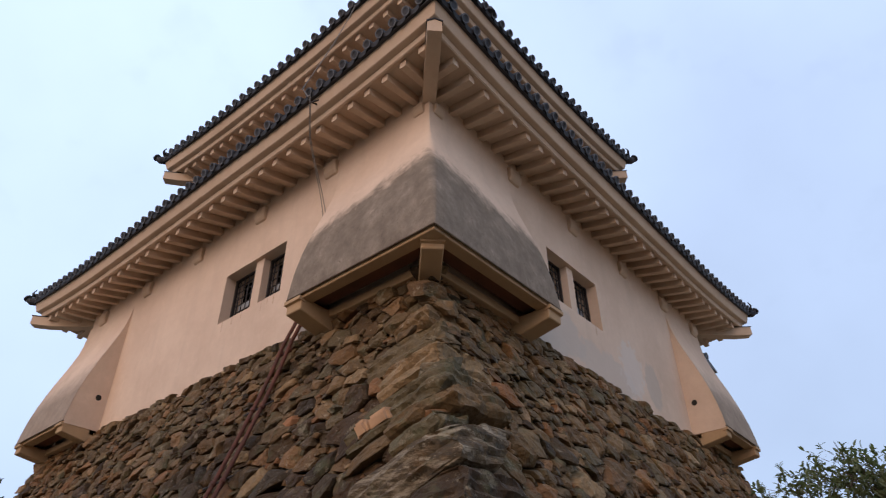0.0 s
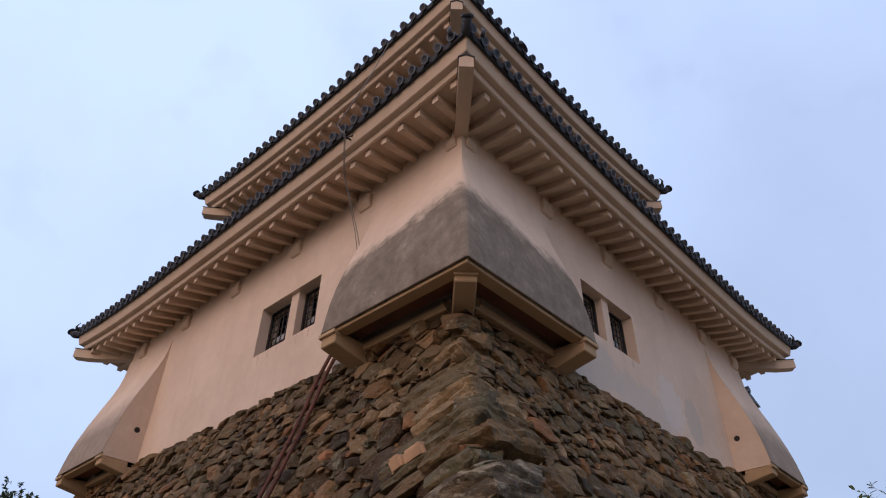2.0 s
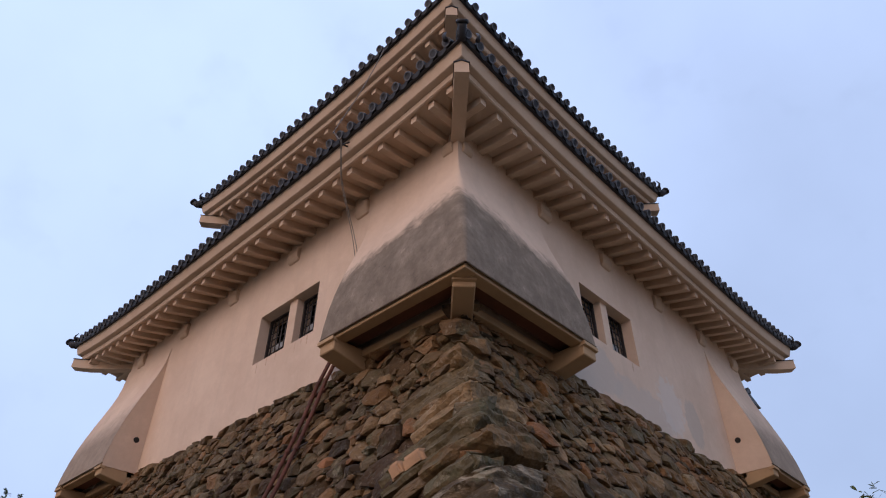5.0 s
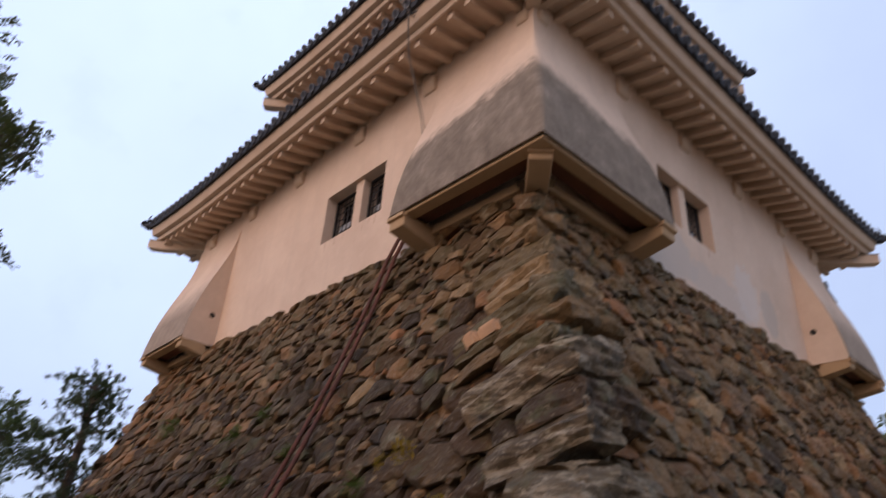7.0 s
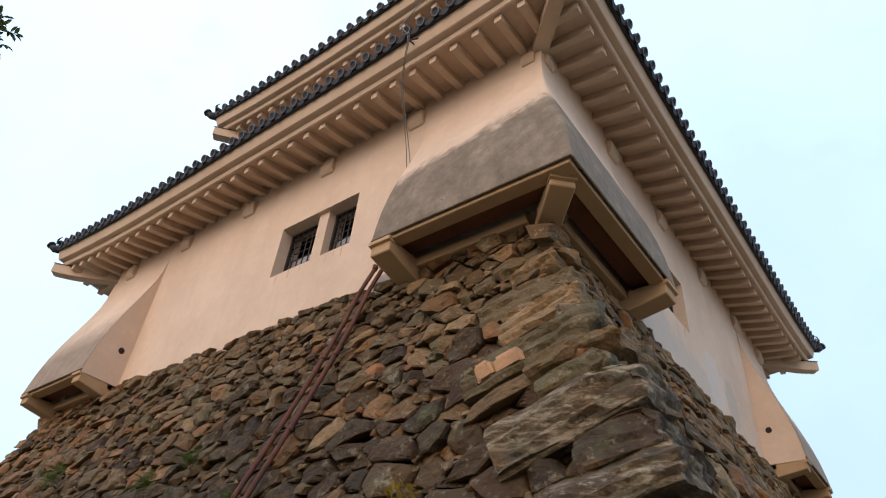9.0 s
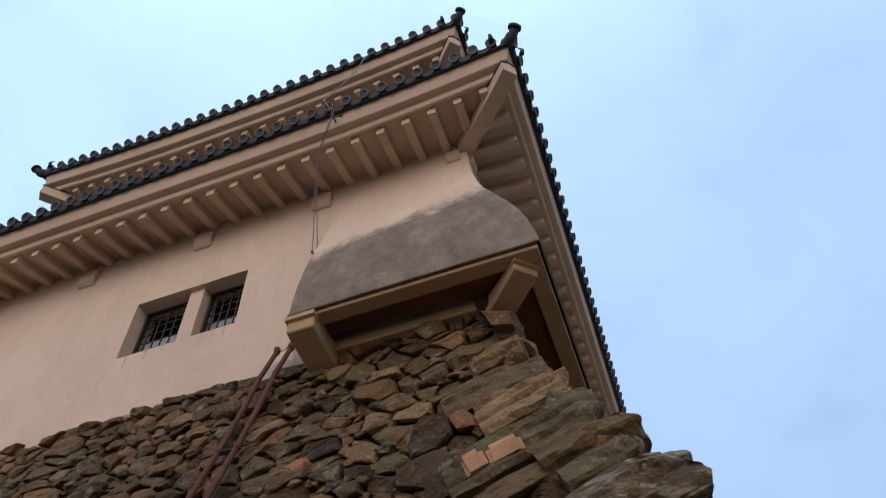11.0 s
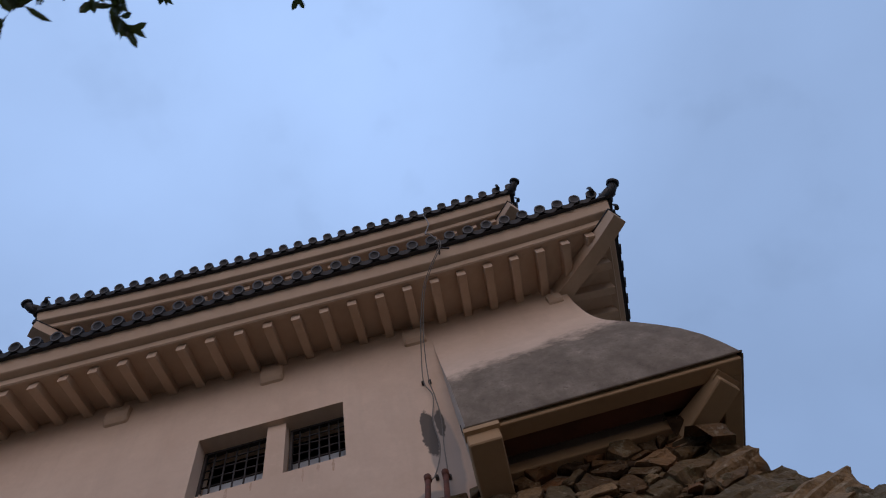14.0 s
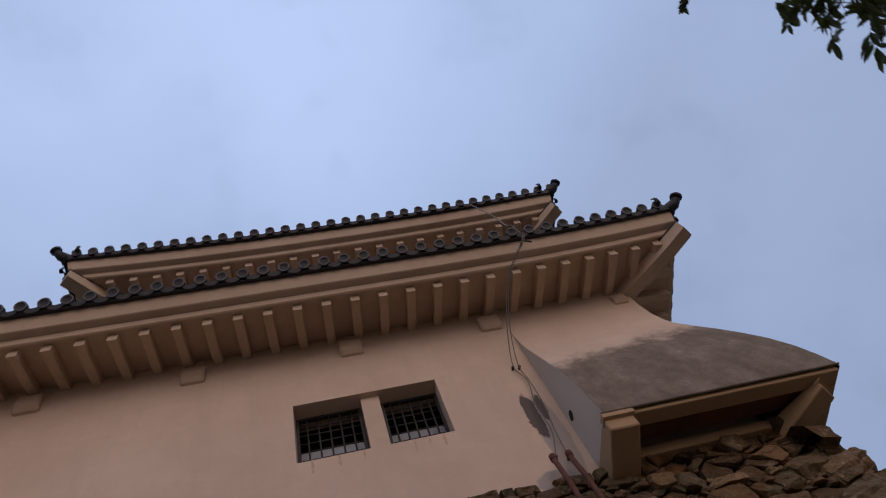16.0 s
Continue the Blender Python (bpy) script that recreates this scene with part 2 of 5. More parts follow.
BROWN_STONES = ((0.0, (0.108, 0.061, 0.023)), (0.12, (0.162, 0.083, 0.028)), (0.22, (0.071, 0.046, 0.018)), (0.33, (0.194, 0.110, 0.044)), (0.44, (0.122, 0.081, 0.035)),
                (0.54, (0.148, 0.101, 0.048)), (0.63, (0.079, 0.045, 0.018)), (0.73, (0.223, 0.135, 0.059)), (0.82, (0.108, 0.083, 0.042)), (0.90, (0.216, 0.088, 0.027)), (0.96, (0.288, 0.182, 0.084)))
# darker palette: real dark schist, and shade painted into the lower courses
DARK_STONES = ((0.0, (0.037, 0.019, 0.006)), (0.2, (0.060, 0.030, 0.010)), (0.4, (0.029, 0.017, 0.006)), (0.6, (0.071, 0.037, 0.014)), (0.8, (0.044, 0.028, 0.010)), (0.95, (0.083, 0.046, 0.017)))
RUST_STONES = ((0.0, (0.222, 0.102, 0.036)), (0.3, (0.170, 0.082, 0.031)), (0.55, (0.266, 0.136, 0.054)), (0.8, (0.133, 0.071, 0.030)), (0.95, (0.296, 0.177, 0.084)))


def stone_material(name, source, tint=None, lichen=0.45, stops=BROWN_STONES, crust=0.0):
    """Layered green and brown schist; source: a value for each stone."""
    m, n, l, b = material(name, 0.82, 0, 0.3)
    if source == "object":
        s = n.new("ShaderNodeObjectInfo").outputs["Random"]
    else:
        s = n.new("ShaderNodeNewGeometry").outputs["Random Per Island"]
    r = ramp(n, stops)
    l.new(s, r.inputs[0])
    base = r.outputs[0] if tint is None else mix(n, l, 0.6, r.outputs[0], tint)
    comb = n.new("ShaderNodeCombineXYZ")
    for i, k in enumerate((37.0, 91.0, 53.0)):
        mu = n.new("ShaderNodeMath")
        mu.operation = "MULTIPLY"
        l.new(s, mu.inputs[0])
        mu.inputs[1].default_value = k
        l.new(mu.outputs[0], comb.inputs[i])
    tc = n.new("ShaderNodeTexCoord")
    ad = n.new("ShaderNodeVectorMath")
    rot = n.new("ShaderNodeVectorRotate")
    rot.rotation_type = "EULER_XYZ"
    ang = n.new("ShaderNodeVectorMath")
    ang.operation = "SINE"
    l.new(comb.outputs[0], ang.inputs[0])
    l.new(tc.outputs["Object"], rot.inputs["Vector"])
    l.new(ang.outputs[0], rot.inputs["Rotation"])
    l.new(rot.outputs[0], ad.inputs[0])
    l.new(comb.outputs[0], ad.inputs[1])

    def tex(scale, detail, rough, stretch=(1, 1, 1), turn=(0, 0, 0)):
        mp = n.new("ShaderNodeMapping")
        mp.inputs["Scale"].default_value, mp.inputs["Rotation"].default_value = stretch, turn
        l.new(ad.outputs[0], mp.inputs[0])
        t = n.new("ShaderNodeTexNoise")
        t.inputs["Scale"].default_value, t.inputs["Detail"].default_value, t.inputs["Roughness"].default_value = scale, detail, rough
        l.new(mp.outputs[0], t.inputs["Vector"])
        return t.outputs["Fac"]
    layers = tex(6.0, 8, 0.72, (0.9, 0.9, 2.0))

    def chips(scale):
        v = n.new("ShaderNodeTexVoronoi")
        v.inputs["Scale"].default_value = scale
        l.new(ad.outputs[0], v.inputs["Vector"])
        return v.outputs["Distance"]
    spots = tex(3.2, 6, 0.68)
    grain = tex(36, 5, 0.7)
    c = mix(n, l, curve(n, l, layers, 0.42, 0.66, 0, 0.62), base, mix(n, l, 0.6, base, (0.035, 0.029, 0.021)))
    c = mix(n, l, curve(n, l, spots, 0.54, 0.66, 0, 0.4), c, (0.20, 0.110, 0.040))
    c = mix(n, l, curve(n, l, tex(2.6, 6, 0.7, (1, 1, 1.3)), 0.54, 0.66, 0, 0.6), c, (0.085, 0.088, 0.040))
    c = mix(n, l, curve(n, l, tex(4.6, 8, 0.78, (1, 1, 1 + 20 * crust)), 0.57 - crust, 0.64 - crust, 0, lichen), c, (0.38, 0.315, 0.205))
    c = mix(n, l, curve(n, l, tex(11.0, 6, 0.7), 0.60 - crust, 0.66 - crust, 0, lichen * 0.8), c, (0.43, 0.36, 0.25))
    c = mix(n, l, curve(n, l, chips(9.0), 0.05, 0.0, 0, 0.4), c, (0.03, 0.026, 0.02))
    c = mix(n, l, curve(n, l, grain, 0.45, 0.75, 0, 0.55), c, mix(n, l, 0.7, c, (0.03, 0.026, 0.02)))
    l.new(c, b.inputs["Base Color"])
    n0 = bump(n, l, b, layers, 0.7, 0.018)
    n1 = bump(n, l, b, chips(7.0), 0.7, 0.05, n0)
    n1 = bump(n, l, b, chips(24.0), 0.6, 0.014, n1)
    bump(n, l, b, grain, 0.8, 0.010, n1)
    return m


M_STONE = stone_material("schist", "object")
M_RUBBLE = stone_material("schist_rest", "island")
M_STONE_DARK = stone_material("dark_shaded_schist", "object", None, 0.4, DARK_STONES)
M_RUBBLE_DARK = stone_material("dark_shaded_schist_rest", "island", None, 0.4, DARK_STONES)
M_STONE_RUST = stone_material("rusty_schist", "object", None, 0.4, RUST_STONES)
M_RUBBLE_RUST = stone_material("rusty_schist_rest", "island", None, 0.4, RUST_STONES)
M_PALE = stone_material("pale_lichen_stone", "object", (0.085, 0.062, 0.036), 0.3)


def lichen_layers(m):
    """Pale crusts that follow the dipping layers of the block."""
    n, l = m.node_tree.nodes, m.node_tree.links
    b = n["Principled BSDF"]
    base = b.inputs["Base Color"].links[0].from_socket
    lay = noise_node(n, l, 2.4, 8, 0.72, (1.2, 1.2, 6.0), (0, radians(24), 0))
    spots = noise_node(n, l, 5.5, 8, 0.75, (1, 1, 2.2), (0, radians(24), 0))
    c = mix(n, l, curve(n, l, lay.outputs["Fac"], 0.50, 0.60, 0, 0.65), base, (0.33, 0.265, 0.175))
    c = mix(n, l, curve(n, l, spots.outputs["Fac"], 0.57, 0.64, 0, 0.65), c, (0.42, 0.35, 0.245))
    c = mix(n, l, curve(n, l, lay.outputs["Fac"], 0.46, 0.36, 0, 0.8), c, (0.045, 0.038, 0.028))
    l.new(c, b.inputs["Base Color"])


lichen_layers(M_PALE)
M_OLIVE = stone_material("olive_schist", "object", (0.098, 0.080, 0.036), 0.35)
M_YELLOW = stone_material("yellow_brown_stone", "object", (0.150, 0.088, 0.032), 0.2)
M_FRESH = plain("fresh_sandstone", (0.50, 0.30, 0.165), (0.40, 0.245, 0.14), 5, 0.85, strength=0.5, dist=0.012)
M_RED = plain("orange_stone", (0.38, 0.17, 0.07), (0.28, 0.13, 0.06), 5, 0.85, strength=0.6, dist=0.015)


def leaf_material(name, c1, c2):
    m, n, l, b = material(name, 0.5, 0, 0.4)
    s = n.new("ShaderNodeNewGeometry").outputs["Random Per Island"]
    l.new(mix(n, l, s, c1, c2), b.inputs["Base Color"])
    tr = n.new("ShaderNodeBsdfTranslucent")
    tr.inputs[0].default_value = (c2[0] * 1.3, c2[1] * 1.5, c2[2], 1)
    mx = n.new("ShaderNodeMixShader")
    mx.inputs[0].default_value = 0.25
    l.new(b.outputs[0], mx.inputs[1])
    l.new(tr.outputs[0], mx.inputs[2])
    l.new(mx.outputs[0], n["Material Output"].inputs[0])
    return m


M_LEAF = leaf_material("evergreen_leaf", (0.030, 0.045, 0.016), (0.075, 0.085, 0.028))
M_PINE = leaf_material("pine_needles", (0.022, 0.036, 0.016), (0.05, 0.065, 0.026))
M_BROAD = leaf_material("broad_leaf", (0.04, 0.06, 0.02), (0.08, 0.10, 0.04))
M_CHERRY = leaf_material("light_leaf", (0.07, 0.10, 0.045), (0.15, 0.17, 0.08))
M_FERN = leaf_material("fern_green", (0.05, 0.09, 0.02), (0.12, 0.17, 0.04))
M_SEDUM = leaf_material("yellow_sedum", (0.28, 0.17, 0.015), (0.36, 0.24, 0.03))


# ---- building helpers ----
def mesh_from(name, verts, faces, mat, smooth=False):
    me = bpy.data.meshes.new(name)
    me.from_pydata([tuple(v) for v in verts], [], faces)
    me.materials.append(mat)
    if smooth:
        me.shade_smooth()
    me.update()
    return me


def part(name, data, mat, parent=None, label=""):
    """Link a bmesh or a mesh as one object, under a thing or under a part."""
    if isinstance(data, bmesh.types.BMesh):
        bmesh.ops.recalc_face_normals(data, faces=data.faces)
        me = bpy.data.meshes.new(name)
        data.to_mesh(me)
        data.free()
        me.materials.append(mat)
    else:
        me = data
    ob = new(name, me)
    if parent is not None:
        ob.parent = parent
    if label:
        tagged(ob, label)
    return ob


def empty(name, at=(0, 0, 0)):
    ob = new(name)
    ob.location = at
    ob.empty_display_size = 0.2
    return ob


def add_box(bm, corners):
    """A solid from 8 corners: four below, four above, both counter-clockwise."""
    v = [bm.verts.new(c) for c in corners]
    for f in ((3, 2, 1, 0), (4, 5, 6, 7), (0, 1, 5, 4), (1, 2, 6, 5), (2, 3, 7, 6), (3, 0, 4, 7)):
        bm.faces.new([v[i] for i in f])
    return v


def box(x0, x1, y0, y1, z0, z1, bevel=0.0):
    bm = bmesh.new()
    add_box(bm, [(x0, y0, z0), (x1, y0, z0), (x1, y1, z0), (x0, y1, z0), (x0, y0, z1), (x1, y0, z1), (x1, y1, z1), (x0, y1, z1)])
    if bevel:
        bmesh.ops.bevel(bm, geom=bm.edges[:], offset=bevel, segments=2, affect="EDGES")
    return bm


def tube(points, radius, sides=8, taper=None):
    """A round rod through points, closed at the ends."""
    bm = bmesh.new()
    pts = [Vector(p) for p in points]
    rings = []
    side = None
    for i, p in enumerate(pts):
        d = (pts[min(i + 1, len(pts) - 1)] - pts[max(i - 1, 0)]).normalized()
        if side is None:
            side = d.orthogonal().normalized()
        side = (side - d * side.dot(d)).normalized()
        up = d.cross(side)
        r = radius if taper is None else radius + (taper - radius) * i / (len(pts) - 1)
        rings.append([bm.verts.new(p + (side * math.cos(a) + up * math.sin(a)) * r) for a in (2 * math.pi * k / sides for k in range(sides))])
    for a, b_ in zip(rings, rings[1:]):
        for k in range(sides):
            bm.faces.new((a[k], a[(k + 1) % sides], b_[(k + 1) % sides], b_[k]))
    bm.faces.new(rings[0][::-1])
    bm.faces.new(rings[-1])
    for f in bm.faces:
        f.smooth = len(f.verts) == 4
    return bm

# ---- plan ----
X_END, Y_END = -10.42, 9.72          # far ends of the two walls that meet at the corner (0, 0)
WALL_TOP, WALL_FOOT = 3.12, -0.75
T = 0.40                             # wall thickness
GROUND = -6.6


class Side:
    """A wall's own axes: u along it from the corner start, d out of it."""
    def __init__(self, start, end, out):
        self.o, self.e, self.n = Vector((*start, 0)), Vector((*end, 0)), Vector((*out, 0))
        self.len = (self.e - self.o).length
        self.a = (self.e - self.o).normalized()

    def at(self, u, d, z):
        return self.o + self.a * u + self.n * d + Vector((0, 0, z))


def sides_of(x0, x1, y0, y1):
    return {"south": Side((x1, y0), (x0, y0), (0, -1)), "east": Side((x1, y0), (x1, y1), (1, 0)),
            "north": Side((x1, y1), (x0, y1), (0, 1)), "west": Side((x0, y0), (x0, y1), (-1, 0))}


turret = tagged(empty("castle_turret", (0, 0, GROUND)), "two-storey white plastered castle turret with dark tiled eaves", "castle turret")


def hang(ob):
    """Put a part under the turret, keeping world coordinates."""
    ob.parent = turret
    ob.matrix_parent_inverse = Matrix.Translation((0, 0, -GROUND))
    return ob


def wall_panel(side, u0, u1, z0, z1, openings, thick):
    """A wall with openings through it (u0, u1, z0, z1)."""
    us = sorted({u0, u1, *(v for o in openings for v in o[:2])})
    zs = sorted({z0, z1, *(v for o in openings for v in o[2:])})
    bm = bmesh.new()
    cache = {}

    def vert(u, d, z):
        k = (round(u, 4), round(d, 4), round(z, 4))
        if k not in cache:
            cache[k] = bm.verts.new(side.at(u, d, z))
        return cache[k]

    def solid(i, j):
        if not (0 <= i < len(us) - 1 and 0 <= j < len(zs) - 1):
            return False
        cu, cz = (us[i] + us[i + 1]) / 2, (zs[j] + zs[j + 1]) / 2
        return not any(o[0] < cu < o[1] and o[2] < cz < o[3] for o in openings)
    for i in range(len(us) - 1):
        for j in range(len(zs) - 1):
            if not solid(i, j):
                continue
            a, b_, c, d = us[i], us[i + 1], zs[j], zs[j + 1]
            for dep in (0, -thick):
                bm.faces.new([vert(a, dep, c), vert(b_, dep, c), vert(b_, dep, d), vert(a, dep, d)])
            for di, dj, p, q in ((-1, 0, (a, c), (a, d)), (1, 0, (b_, c), (b_, d)), (0, -1, (a, c), (b_, c)), (0, 1, (a, d), (b_, d))):
                if not solid(i + di, j + dj):
                    bm.faces.new([vert(p[0], 0, p[1]), vert(q[0], 0, q[1]), vert(q[0], -thick, q[1]), vert(p[0], -thick, p[1])])
    return bm


LOW = sides_of(X_END, 0.0, 0.0, Y_END)
WIN_S = ((3.165, 3.85, 0.71, 1.69), (4.09, 4.86, 0.71, 1.69))
WIN_E = ((3.01, 3.75, 0.72, 1.69), (3.98, 4.67, 0.72, 1.69))
HOLE_S, HOLE_E = ((3.165, 4.86, 0.71, 1.69),), ((3.01, 4.67, 0.72, 1.69),)
for key, wins, u0, u1 in (("south", HOLE_S, 0.0, LOW["south"].len), ("east", HOLE_E, T, LOW["east"].len),
                          ("north", (), T, LOW["north"].len), ("west", (), T, LOW["west"].len - T)):
    hang(part("wall", wall_panel(LOW[key], u0, u1, WALL_FOOT, WALL_TOP, wins, T), M_WALL, None, "pinkish white lime plaster wall"))
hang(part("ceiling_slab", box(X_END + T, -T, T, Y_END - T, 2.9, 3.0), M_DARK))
hang(part("floor_slab", box(X_END + T, -T, T, Y_END - T, -0.6, -0.45), M_WOOD))


def window(side, o, nv, nh):
    """A recessed opening: lattice of iron bars before a dark room, a pale strip low behind it painting a reflection."""
    u0, u1, z0, z1 = o
    w = hang(part("window", wall_panel(side, u0 + 0.004, u1 - 0.004, z0 + 0.004, z1 - 0.004, ((u0 + 0.035, u1 - 0.035, z0 + 0.035, z1 - 0.035),), 0.05), M_IRON, None, "deep barred window with a dark iron lattice"))
    for v in w.data.vertices:
        v.co = v.co - side.n * 0.20
    for k in range(nv):
        u = u0 + (u1 - u0) * (k + 1) / (nv + 1)
        part("bar", tube([side.at(u, -0.225, z0 + 0.02), side.at(u, -0.225, z1 - 0.02)], 0.011, 6), M_IRON, w)
    for k in range(nh):
        z = z0 + (z1 - z0) * (k + 1) / (nh + 1)
        part("bar", tube([side.at(u0 + 0.02, -0.238, z), side.at(u1 - 0.02, -0.238, z)], 0.010, 6), M_IRON, w)
    # pale strip behind the bars, painted in for a reflection
    bm = bmesh.new()
    add_box(bm, [side.at(u, d, z) for z in (z0 + 0.40, z0 + 0.52) for u, d in ((u0 + 0.01, -0.36), (u1 - 0.01, -0.36), (u1 - 0.01, -0.33), (u0 + 0.01, -0.33))])
    part("reflection_strip", bm, M_GLASSY, w)
    # not a shutter: a near-black panel painting the unlit room's darkness
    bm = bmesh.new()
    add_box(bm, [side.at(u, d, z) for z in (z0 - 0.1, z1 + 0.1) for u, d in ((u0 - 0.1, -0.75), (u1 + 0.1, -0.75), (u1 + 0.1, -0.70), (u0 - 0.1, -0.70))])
    part("shutter", bm, M_DARK, w, "near-black panel painting the darkness of the unlit room")
    return w


for side, u0, u1, z0 in ((LOW["south"], 3.862, 4.078, 0.708), (LOW["east"], 3.762, 3.968, 0.718)):
    bm = bmesh.new()
    add_box(bm, [side.at(u, d, z) for z in (z0, 1.692) for u, d in ((u0, -0.075), (u1, -0.075), (u1, -0.39), (u0, -0.39))])
    hang(part("mullion", bm, M_WALL, None, "plastered post between the two window openings"))
for o in WIN_S:
    window(LOW["south"], o, 5, 6)
for o in WIN_E:
    window(LOW["east"], o, 5, 6)


# ---- eaves and roofs ----
def upturn(u, length):
    e = max(0.0, min(u, length - u) + 1.05)
    return 0.27 * max(0.0, 1 - e / 4.2) ** 2.2


def loft(side, profile, steps=30):
    """Run a closed profile of (d, z, f) along the wall, mitred at both ends; f: how far it follows the upturned corners."""
    bm = bmesh.new()
    rings = []
    for k in range(steps + 1):
        t = k / steps
        t = 0.5 - 0.5 * math.cos(math.pi * t)
        ring = []
        for d, z, f in profile:
            u = -d + t * (side.len + 2 * d)
            ring.append(bm.verts.new(side.at(u, d, z + f * upturn(u, side.len))))
        rings.append(ring)
    n = len(profile)
    for a, b_ in zip(rings, rings[1:]):
        for i in range(n):
            bm.faces.new((a[i], a[(i + 1) % n], b_[(i + 1) % n], b_[i]))
    bm.faces.new(rings[0])
    bm.faces.new(rings[-1][::-1])
    return bm


def round_tile_mesh():
    """Half-round cover tile that ends in a disc with a raised rim; its mouth is at the origin, it runs back along +y."""
    r, n, verts, faces = 0.077, 14, [], []
    rings = ((0.0, r * 0.72), (-0.004, r * 0.74), (-0.012, r * 0.78), (-0.012, r), (0.05, r), (0.05, r * 0.90), (1.0, r * 0.90))
    verts.append((0, 0.012, 0))
    for y, rad in rings:
        verts += [(rad * math.cos(2 * math.pi * k / n), y, rad * math.sin(2 * math.pi * k / n)) for k in range(n)]
    for k in range(n):
        faces.append((0, 1 + k, 1 + (k + 1) % n))
        for j in range(len(rings) - 1):
            a = 1 + j * n
            faces.append((a + k, a + n + k, a + n + (k + 1) % n, a + (k + 1) % n))
    me = mesh_from("round_tile", verts, faces, M_TILE)
    me.materials.append(M_TILE_RIM)
    for p in me.polygons:
        p.use_smooth = p.index % 7 in (4, 6)
        y = sum(me.vertices[i].co.y for i in p.vertices) / len(p.vertices)
        if abs(y + 0.012) < 0.002 or (-0.012 < y < 0 and len(p.vertices) == 4):
            p.material_index = 1
    return me


def pan_tile_mesh(w=0.262):
    """Concave tile between two rows of cover tiles, with a hanging lip."""
    n, verts, faces = 8, [], []
    for y in (0.0, 1.0):
        for low in (0, 1):
            for k in range(n + 1):
                s = k / n * 2 - 1
                z = -0.055 * (1 - s * s) - 0.03 * low
                verts.append((s * w / 2, y, z))
    for k in range(n + 1):
        s = k / n * 2 - 1
        verts.append((s * w / 2, -0.02, -0.055 * (1 - s * s) - 0.03 - 0.045 * (1 - s * s * 0.6)))
    for k in range(n + 1):
        s = k / n * 2 - 1
        verts.append((s * w / 2, -0.02, -0.055 * (1 - s * s)))
    m = n + 1
    for k in range(n):
        faces += [(k, k + 1, 2 * m + k + 1, 2 * m + k), (m + k, 3 * m + k, 3 * m + k + 1, m + k + 1),
                  (4 * m + k, m + k, m + k + 1, 4 * m + k + 1), (5 * m + k, 4 * m + k, 4 * m + k + 1, 5 * m + k + 1), (k, 5 * m + k, 5 * m + k + 1, k + 1)]
    return mesh_from("pan_tile", verts, faces, M_TILE)


ME_ROUND, ME_PAN = round_tile_mesh(), pan_tile_mesh()
PITCH, RAFTER = 0.262, 0.3665
TILE_D, TILE_Z, SLOPE = 1.06, 3.25, 0.42


def hip_beam(corner, out, zo):
    """The plastered beam under a corner, with a peaked end and a thin dark cap."""
    o, f = Vector((*corner, zo)), Vector((*out, 0)).normalized()
    s = Vector((-f.y, f.x, 0))
    bm = bmesh.new()
    w = 0.105
    rings = []
    for q, zb, zt in ((-0.25, 2.80, 3.04), (0.35, 2.78, 3.02), (0.85, 2.785, 3.01), (1.18, 2.82, 3.03), (1.24, 2.835, 3.04)):
        c = o + f * q
        rings.append([bm.verts.new(c + s * a + Vector((0, 0, z))) for a, z in ((-w, zb), (w, zb), (w, zt), (0, zt + 0.05), (-w, zt))])
    for a, b_ in zip(rings, rings[1:]):
        for i in range(5):
            bm.faces.new((a[i], a[(i + 1) % 5], b_[(i + 1) % 5], b_[i]))
    bm.faces.new(rings[0])
    bm.faces.new(rings[-1][::-1])
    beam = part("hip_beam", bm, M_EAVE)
    bm = bmesh.new()
    rings = []
    for q, zt in ((0.85, 3.016), (1.18, 3.036), (1.255, 3.046)):
        c = o + f * q
        rings.append([bm.verts.new(c + s * a + Vector((0, 0, z))) for a, z in ((-w - 0.012, zt - 0.012), (0, zt + 0.045), (w + 0.012, zt - 0.012), (w + 0.012, zt + 0.008), (0, zt + 0.068), (-w - 0.012, zt + 0.008))])
    for a, b_ in zip(rings, rings[1:]):
        for i in range(6):
            bm.faces.new((a[i], a[(i + 1) % 6], b_[(i + 1) % 6], b_[i]))
    bm.faces.new(rings[0])
    bm.faces.new(rings[-1][::-1])
    part("cap", bm, M_TILE, beam, "thin dark copper cap")
    return beam


def hip_ridge(corner, out, zo, rise, run):
    """Stacked ridge tiles over a corner that end in an upturned round tile, with a horn beside it."""
    o, f = Vector((*corner, zo)), Vector((*out, 0)).normalized()
    up = Vector((0, 0, 1))
    ridge = part("hip_ridge", tube([o + f * (1.47 - run * t) + up * (3.47 + rise * t - 0.06 * math.sin(math.pi * t)) for t in [k / 8 for k in range(9)]], 0.085, 10), M_TILE)
    base = o + f * 1.40 + up * 3.44
    end = tube([base - f * 0.05, base + f * 0.05 + up * 0.01, base + f * 0.11 + up * 0.06, base + f * 0.15 + up * 0.11], 0.066, 12)
    part("end_tile", end, M_TILE, ridge, "upturned round end tile")
    tip = base + f * 0.16 + up * 0.12
    part("rim", tube([tip - (f + up * 1.1).normalized() * 0.02, tip + (f + up * 1.1).normalized() * 0.02], 0.092, 14), M_TILE, ridge)
    h = o + f * 1.20 + up * 3.53
    part("horn", tube([h, h + up * 0.09 - f * 0.02, h + up * 0.20 - f * 0.13], 0.04, 7, 0.006), M_TILE, ridge)
    return ridge


